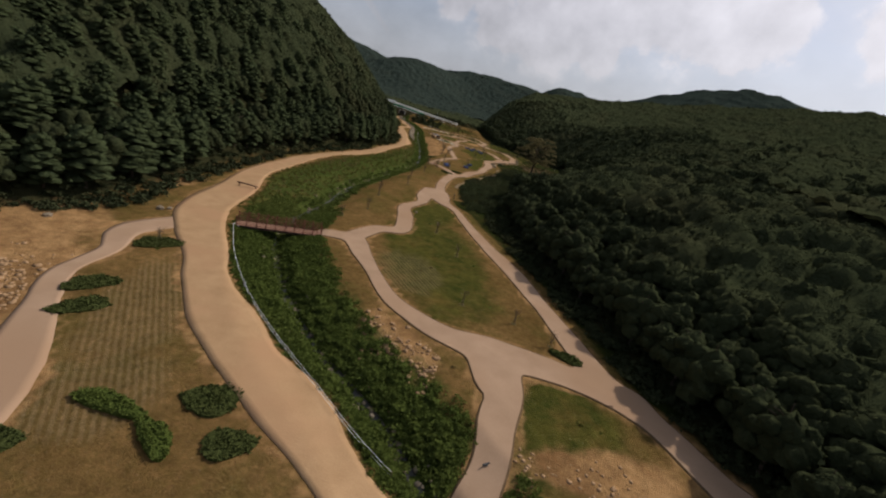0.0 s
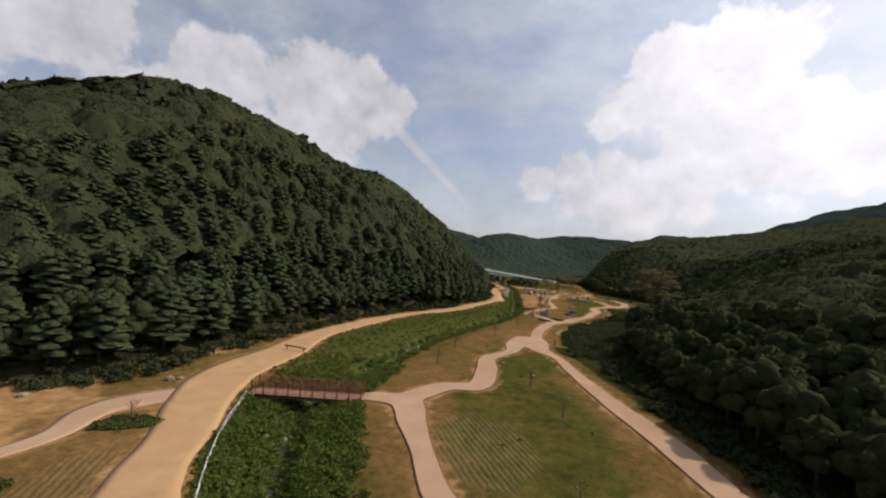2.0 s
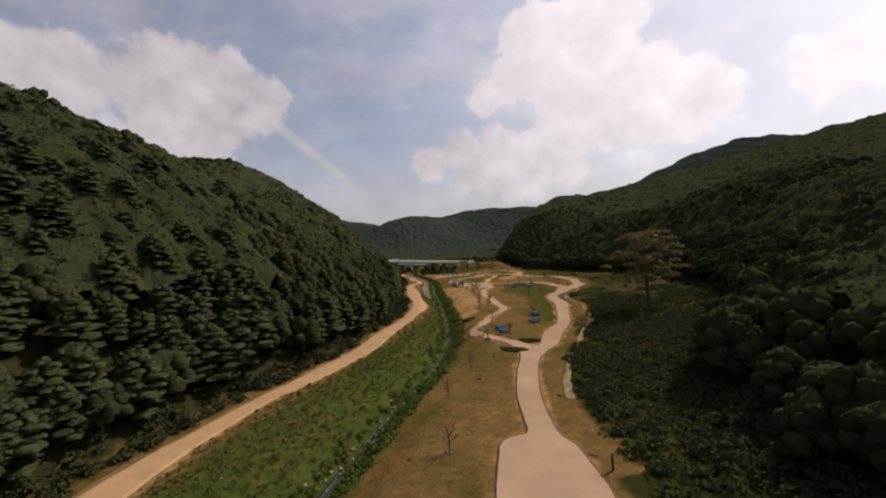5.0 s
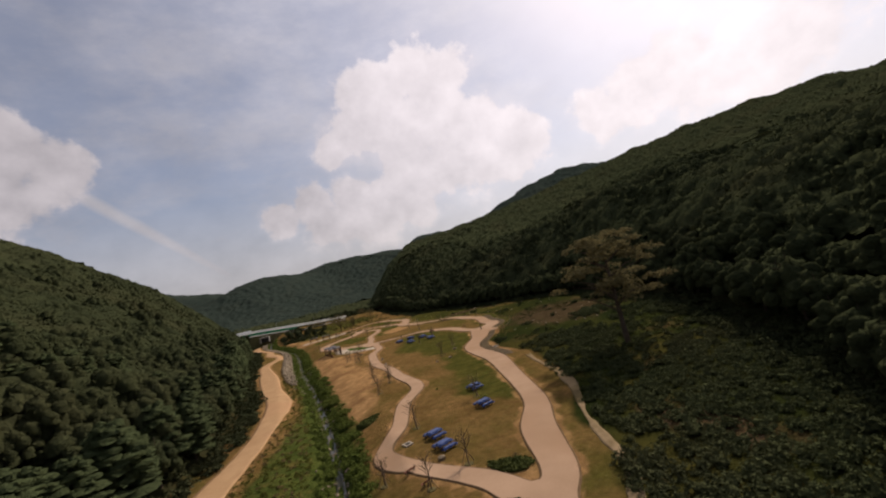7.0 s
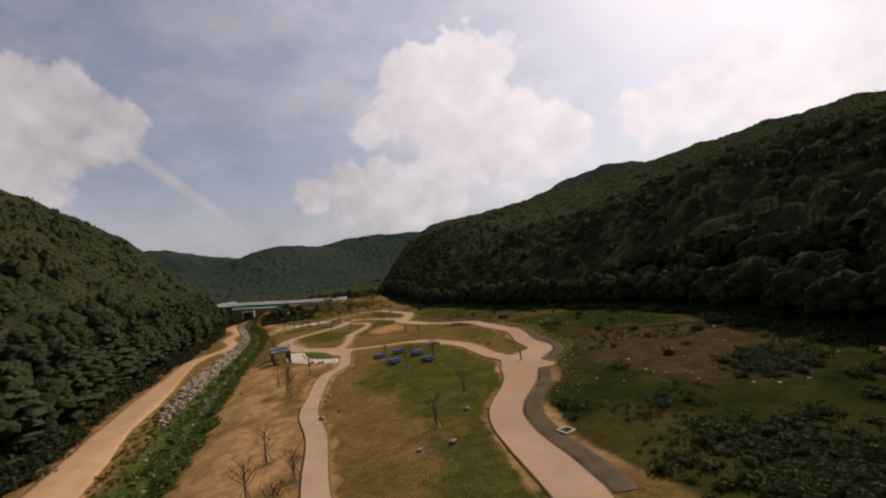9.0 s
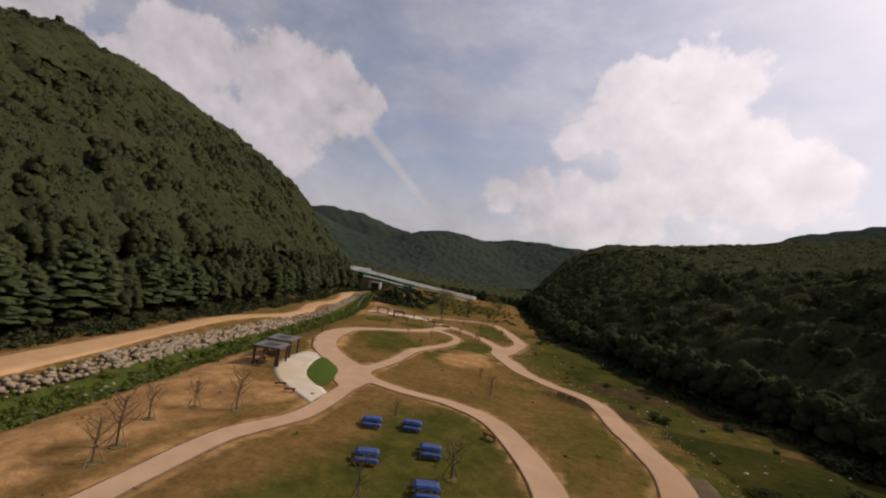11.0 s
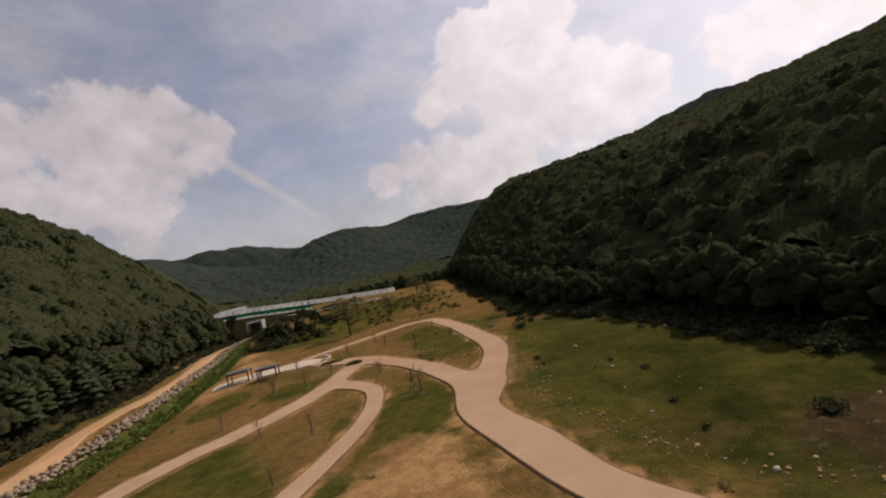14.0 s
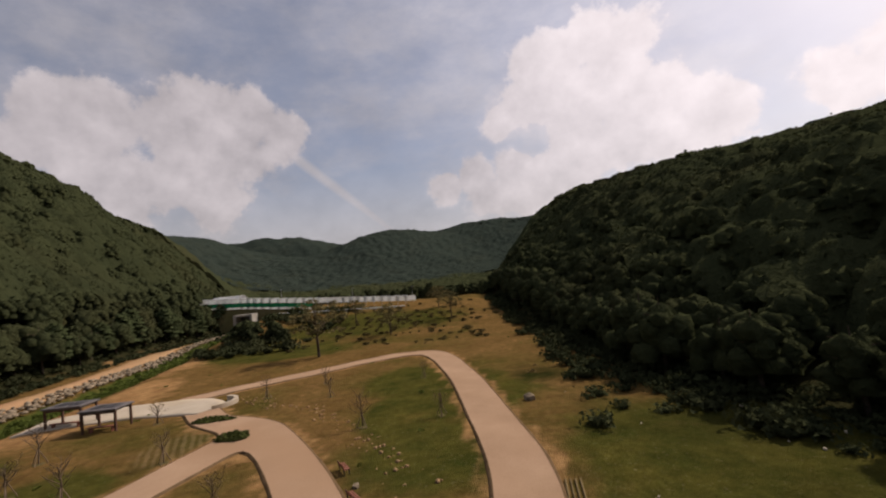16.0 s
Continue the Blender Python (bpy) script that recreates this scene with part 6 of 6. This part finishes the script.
def panel_fence():
    base = new("panel_fence")
    base.matrix_basis = Matrix.Identity(4)
    line = smooth_line(((-101, 400.2, 0), (-94, 400.6, 0), (-86, 401, 0), (-61, 402, 0), (-46, 402.8, 0), (-31, 403.8, 0)), 2.4)
    white = green = skirt = post = None
    for a, b in zip(line[:-1], line[1:]):
        mid, turn = (a + b) / 2, math.degrees(math.atan2(b[1] - a[1], b[0] - a[0]))
        w = float(np.hypot(*(b - a)[:2]))
        z = fence_foot(mid[0])
        at = pose(mid[0], mid[1], z, 0, 0, turn)
        lift = at @ Matrix.Translation((0, 0, 2.02))
        ribs = lambda high: lambda bm: [box(bm, (w / 9, 0.03 + 0.02 * (j % 2), high), ((j - 4) * w / 9, 0, high / 2)) for j in range(9)]
        white = twin(white, lift) if white else shaped("white_panel", ribs(1.5), M_SHEET, base, "white ribbed sheet panel", at=lift)
        if mid[0] < -64:
            step_up = at @ Matrix.Translation((0, 0, 0.72))
            green = twin(green, step_up) if green else shaped("green_panel", ribs(1.28), M_GREEN, base, "green ribbed sheet panel", at=step_up)
            skirt = twin(skirt, at) if skirt else shaped("lower_panel", ribs(0.7), M_SHEET, base, "low white sheet panel", at=at)
        pa = pose(a[0], a[1], z - 0.5, 0, 0, turn)
        post = twin(post, pa) if post else shaped("post", lambda bm: box(bm, (0.09, 0.12, 3.9), (0, 0.08, 1.95)), M_STEEL, base, at=pa)
    bm = bmesh.new()
    rows = []
    for q in line:
        z = fence_foot(q[0])
        rows.append([bm.verts.new((q[0], q[1] + dy, h)) for dy, h in ((-4.4, float(ground_z(q[0], q[1] - 4.4)) - 0.6), (-0.45, z + 0.1), (9.0, z + 0.2), (30.0, float(ground_z(q[0], q[1] + 30)) - 1.0))])
    for p0, p1 in zip(rows[:-1], rows[1:]):
        for j in range(3):
            bm.faces.new((p0[j], p1[j], p1[j + 1], p0[j + 1]))
    part("embankment", bm, M_BANK, base, "grassy bank carrying the fence")
    return tagged(base, "long white and green sheet fence on a grassy bank", "fence")


panel_fence()


def culvert():
    base = new("culvert")
    base.matrix_basis = pose(-82.0, 396.4, 8.9, 0, 0, 6)
    shaped("headwall", lambda bm: [box(bm, s, c, bevel=0.03) for s, c in (((0.7, 3.4, 2.8), (-2.6, 0, 0.6)), ((0.7, 3.4, 2.8), (2.6, 0, 0.6)), ((5.9, 3.4, 0.6), (0, 0, 2.3)))], M_CONC, base)
    # near-black panel closing the back, in place of the shade inside
    shaped("shade_panel", lambda bm: box(bm, (4.5, 0.2, 2.6), (0, 1.5, 0.6)), M_DARK, base, "dark panel standing for the shade inside the underpass")
    return tagged(base, "concrete underpass with a dark square opening", "culvert")


culvert()


def greenhouse(x, y, z, turn, long):
    base = new("greenhouse")
    base.matrix_basis = pose(x, y, z, 0, 0, turn)
    r = 3.0

    def skin(bm):
        rows = []
        for k in range(int(long) + 1):
            rows.append([bm.verts.new((k - long / 2, r * math.cos(t), 1.2 + r * 0.75 * math.sin(t))) for t in np.linspace(0, math.pi, 13)] )
        for p0, p1 in zip(rows[:-1], rows[1:]):
            for j in range(12):
                bm.faces.new((p0[j], p1[j], p1[j + 1], p0[j + 1]))
        bm.faces.new(rows[0][::-1])
        bm.faces.new(rows[-1])
    shaped("roof_sheet", skin, M_STEEL, base, "grey translucent sheet roof")
    shaped("side_wall", lambda bm: box(bm, (long, 2 * r, 1.3), (0, 0, 0.6)), M_WHITE, base)
    hoop = None
    for k in range(int(long / 2) + 1):
        at = Matrix.Translation((k * 2 - long / 2, 0, 0))
        hoop = twin(hoop, at) if hoop else shaped("hoop", lambda bm: limb(bm, [(0, (r + 0.05) * math.cos(t), 1.2 + (r + 0.05) * 0.75 * math.sin(t)) for t in np.linspace(0, math.pi, 13)], [0.06] * 13, 4), M_WHITE, base, at=at)
    return tagged(base, "arched greenhouse with a grey sheet roof behind the fence", "greenhouse")


greenhouse(-101, 411, 14.0, 4, 16)


def lamp_post(x, y, z):
    base = new("street_lamp")
    base.matrix_basis = Matrix.Translation((x, y, z))
    shaped("pole", lambda bm: limb(bm, [(0, 0, -0.5), (0, 0, 5.0)], [0.09, 0.06], 6), M_STEEL, base)
    shaped("lamp_head", lambda bm: box(bm, (0.9, 0.2, 0.1), (0.4, 0, 5.0), bevel=0.02), M_STEEL, base)
    return tagged(base, "slim grey street lamp behind the fence", "lamp", "street lamps")


def guard_rail():
    base = new("guard_rail")
    base.matrix_basis = Matrix.Identity(4)
    pts = [Vector((x, 388.0 + 0.02 * (x + 50), max(float(ground_z(x, 388.0)) + 0.75, 9.2 - 0.055 * (x + 30)))) for x in np.arange(-66, -28, 2.0)]
    for a, b in zip(pts[:-1], pts[1:]):
        part_bm = bmesh.new()
        limb(part_bm, [a, b], [0.16, 0.16], 5)
        part("rail", part_bm, M_WHITE, base)
        part_bm = bmesh.new()
        limb(part_bm, [Vector((a.x, a.y, float(ground_z(a.x, a.y)) - 0.3)), a], [0.06, 0.06], 5)
        part("post", part_bm, M_STEEL, base)
    return tagged(base, "low white guard rail below the sheet fence", "guard rail")


guard_rail()
for x, y in ((-76, 407), (-52, 408), (-33, 410)):
    lamp_post(x, y, fence_foot(x) + 1.0)

# straw rolls laid along the bank of the upper path
upper_line = smooth_line(UPPER[:3], 0.6)
upper_side = sides_of(upper_line)
for k in range(4):
    strip = np.column_stack([upper_line[:, :2] + upper_side * (upper_line[:, 2:3] / 2 + 0.35 + 0.22 * k), np.full(len(upper_line), 0.07)])
    ribbon("straw_roll", strip, M_STRAW, 0.08, 0.015, "thin straw roll pegged along the path bank", "straw roll", 2, 80 + k)

# ---- shrubs, weeds and dry stalks ----
green_rng = np.random.RandomState(51)

mounds = [crown(900 + k, "mound", 1.0, 105, 0.165) for k in range(6)]
weeds = [crown(920 + k, "mound", 0.6, 60, 0.13, False) for k in range(5)]
tufts = [crown(940 + k, "mound", 0.42, 20, 0.13, False) for k in range(5)]

line = smooth_line([(*q, 1) for q in STREAM if 15 < q[1] < 395], 0.34)
sd = sides_of(line)
p = []
for k in range(len(line)):
    for s in (-1, 1):
        for j in range(2):
            d = 0.9 + 4.8 * green_rng.rand() ** 1.25
            p.append(line[k, :2] + sd[k] * s * d)
p = np.array(p)
p = p[way_gap(p[:, 0], p[:, 1]) > 0.7]
sg, _ = line_gap(STREAM, p[:, 0], p[:, 1])
left_bank = p[:, 0] < np.interp(p[:, 1], np.array(STREAM)[:, 1], np.array(STREAM)[:, 0])
p = p[(p[:, 1] < 76) | (sg < np.where(left_bank, 1.9, 3.4))]
near = scatter(green_rng, (-34, 12, 14, 72), 0.62)
sg, _ = line_gap(STREAM, near[:, 0], near[:, 1])
near = near[(sg > 0.5) & (sg < 6.5) & (way_gap(near[:, 0], near[:, 1]) > 0.5)]
bare = ((near[:, 0] + near[:, 1] * 0.75 - 24.5) / 6.0) ** 2 + ((near[:, 1] - 39) / 8.5) ** 2 < 1
near = near[~(bare & (green_rng.rand(len(near)) < 0.85))]
fine = [crown(980 + k, "mound", 0.5, 70, 0.095, False) for k in range(5)]
plant("bank_grass", near, fine, M_SHRUB, green_rng, 0.7, 1.6, "thick green weeds filling the stream cutting", "weeds", 0.05)
drop = (ripple(p[:, 0], p[:, 1], 6, 8) + 0.4 * green_rng.randn(len(p)))
plant("bank_weeds", p[drop > -0.1], weeds, M_SHRUB, green_rng, 0.7, 1.5, "lush green weeds on the stream banks", "weeds", 0.05)
plant("bank_shrubs", p[drop < -0.45], mounds, M_SHRUB, green_rng, 0.5, 1.1, "dense green shrubs on the stream banks", "shrubs", 0.05)

p = scatter(green_rng, (-6, 58, 98, 320), 1.15)
east = smooth_line(EAST)
d_east = p[:, 0] - np.interp(p[:, 1], np.maximum.accumulate(east[:, 1]), east[:, 0])
inside = along(WOOD_EDGE, p[:, 1]) - p[:, 0]
ok = (d_east > 5.5 + 1.2 * ripple(p[:, 0], p[:, 1], 4, 1)) & (inside > -4) & (way_gap(p[:, 0], p[:, 1]) > 3.2)
thick = ripple(p[:, 0], p[:, 1], 7, 6) + 0.5 * green_rng.randn(len(p)) - 0.045 * (p[:, 1] - 178)
thick = np.maximum(thick, 1.6 * blobs(((17, 180, 7, 6, 0), (31, 196, 6, 4, 20), (40, 184, 10, 6, 0)), p[:, 0], p[:, 1]) - 0.2 + 0.3 * green_rng.randn(len(p)))
plant("scrub", p[ok & (thick > 0.4)], mounds, M_SCRUB, green_rng, 0.35, 1.15, "dark tangled scrub on the right-hand valley side", "shrubs", 0.05)
plant("rank_grass", p[ok & (thick <= 0.4) & ((p[:, 1] < 178) | (ripple(p[:, 0], p[:, 1], 6, 13) > 0.35)) & (p[:, 1] < 250)], weeds, M_MEADOW, green_rng, 0.3, 0.75, "rank dark green grass and weeds on the valley side", "weeds", 0.05)

p = scatter(green_rng, (-100, 52, 18, 415), 1.7)
gap = way_gap(p[:, 0], p[:, 1])
skirt = (np.abs(wood_depth(p)) < 4.0) & (gap > 0.9)
plant("wood_skirt", p[skirt], mounds, M_OAK, green_rng, 0.6, 1.6, "leafy undergrowth at the edge of the wood", "shrubs", 0.05)

p = scatter(green_rng, (-78, 40, 20, 400), 0.9)
gap = way_gap(p[:, 0], p[:, 1])
sg, _ = line_gap(STREAM, p[:, 0], p[:, 1])
ok = (gap > 0.4) & (wood_depth(p) < -1) & (sg > 4.5)
dry = ripple(p[:, 0], p[:, 1], 5, 9) + 0.7 * green_rng.randn(len(p))
plant("dry_tufts", p[ok & (dry > 2.1)], tufts, M_DRY, green_rng, 0.4, 0.9, "dry straw-coloured grass tufts", "grass", 0.03)
plant("green_tufts", p[ok & (dry < -2.0)], tufts, M_SHRUB, green_rng, 0.3, 0.8, "scattered green grass tufts", "grass", 0.03)

# rough grass between the road and the stream
p = scatter(green_rng, (-60, -18, 62, 225), 0.8)
sx = np.interp(p[:, 1], np.array(STREAM)[:, 1], np.array(STREAM)[:, 0])
rx = np.interp(p[:, 1], np.maximum.accumulate(ROAD_CURVE[:, 1]), ROAD_CURVE[:, 0])
ok = (p[:, 0] < sx - 2.5) & (p[:, 0] > rx) & (way_gap(p[:, 0], p[:, 1]) > 0.35)
mixed = ripple(p[:, 0], p[:, 1], 8, 12) + 0.8 * green_rng.randn(len(p))
plant("verge_grass", p[ok & (mixed > -0.2)], tufts, M_GRASS, green_rng, 0.5, 1.1, "tall green grass on the verge above the stream", "grass", 0.03)
plant("dry_verge_grass", p[ok & (mixed < -0.75)], tufts, M_DRY, green_rng, 0.5, 1.0, "yellowing dry grass on the verge above the stream", "grass", 0.03)

# brush below the fence
p = scatter(green_rng, (-66, -4, 348, 396), 2.4)
thick = ripple(p[:, 0], p[:, 1], 9, 15) + 0.5 * green_rng.randn(len(p))
left = (p[:, 0] < -42) & (way_gap(p[:, 0], p[:, 1]) > 2) & (line_gap(STREAM, p[:, 0], p[:, 1])[0] > 6)
plant("green_brush", p[left & (thick > 0.2)], mounds, M_OAK, green_rng, 1.2, 2.6, "green brush at the head of the valley", "shrubs", 0.05)
plant("dry_brush", p[(p[:, 0] > -44) & (thick > 0.0)], mounds, M_DRYBRUSH, green_rng, 0.3, 0.85, "brown dry brush below the fence", "shrubs", 0.05)
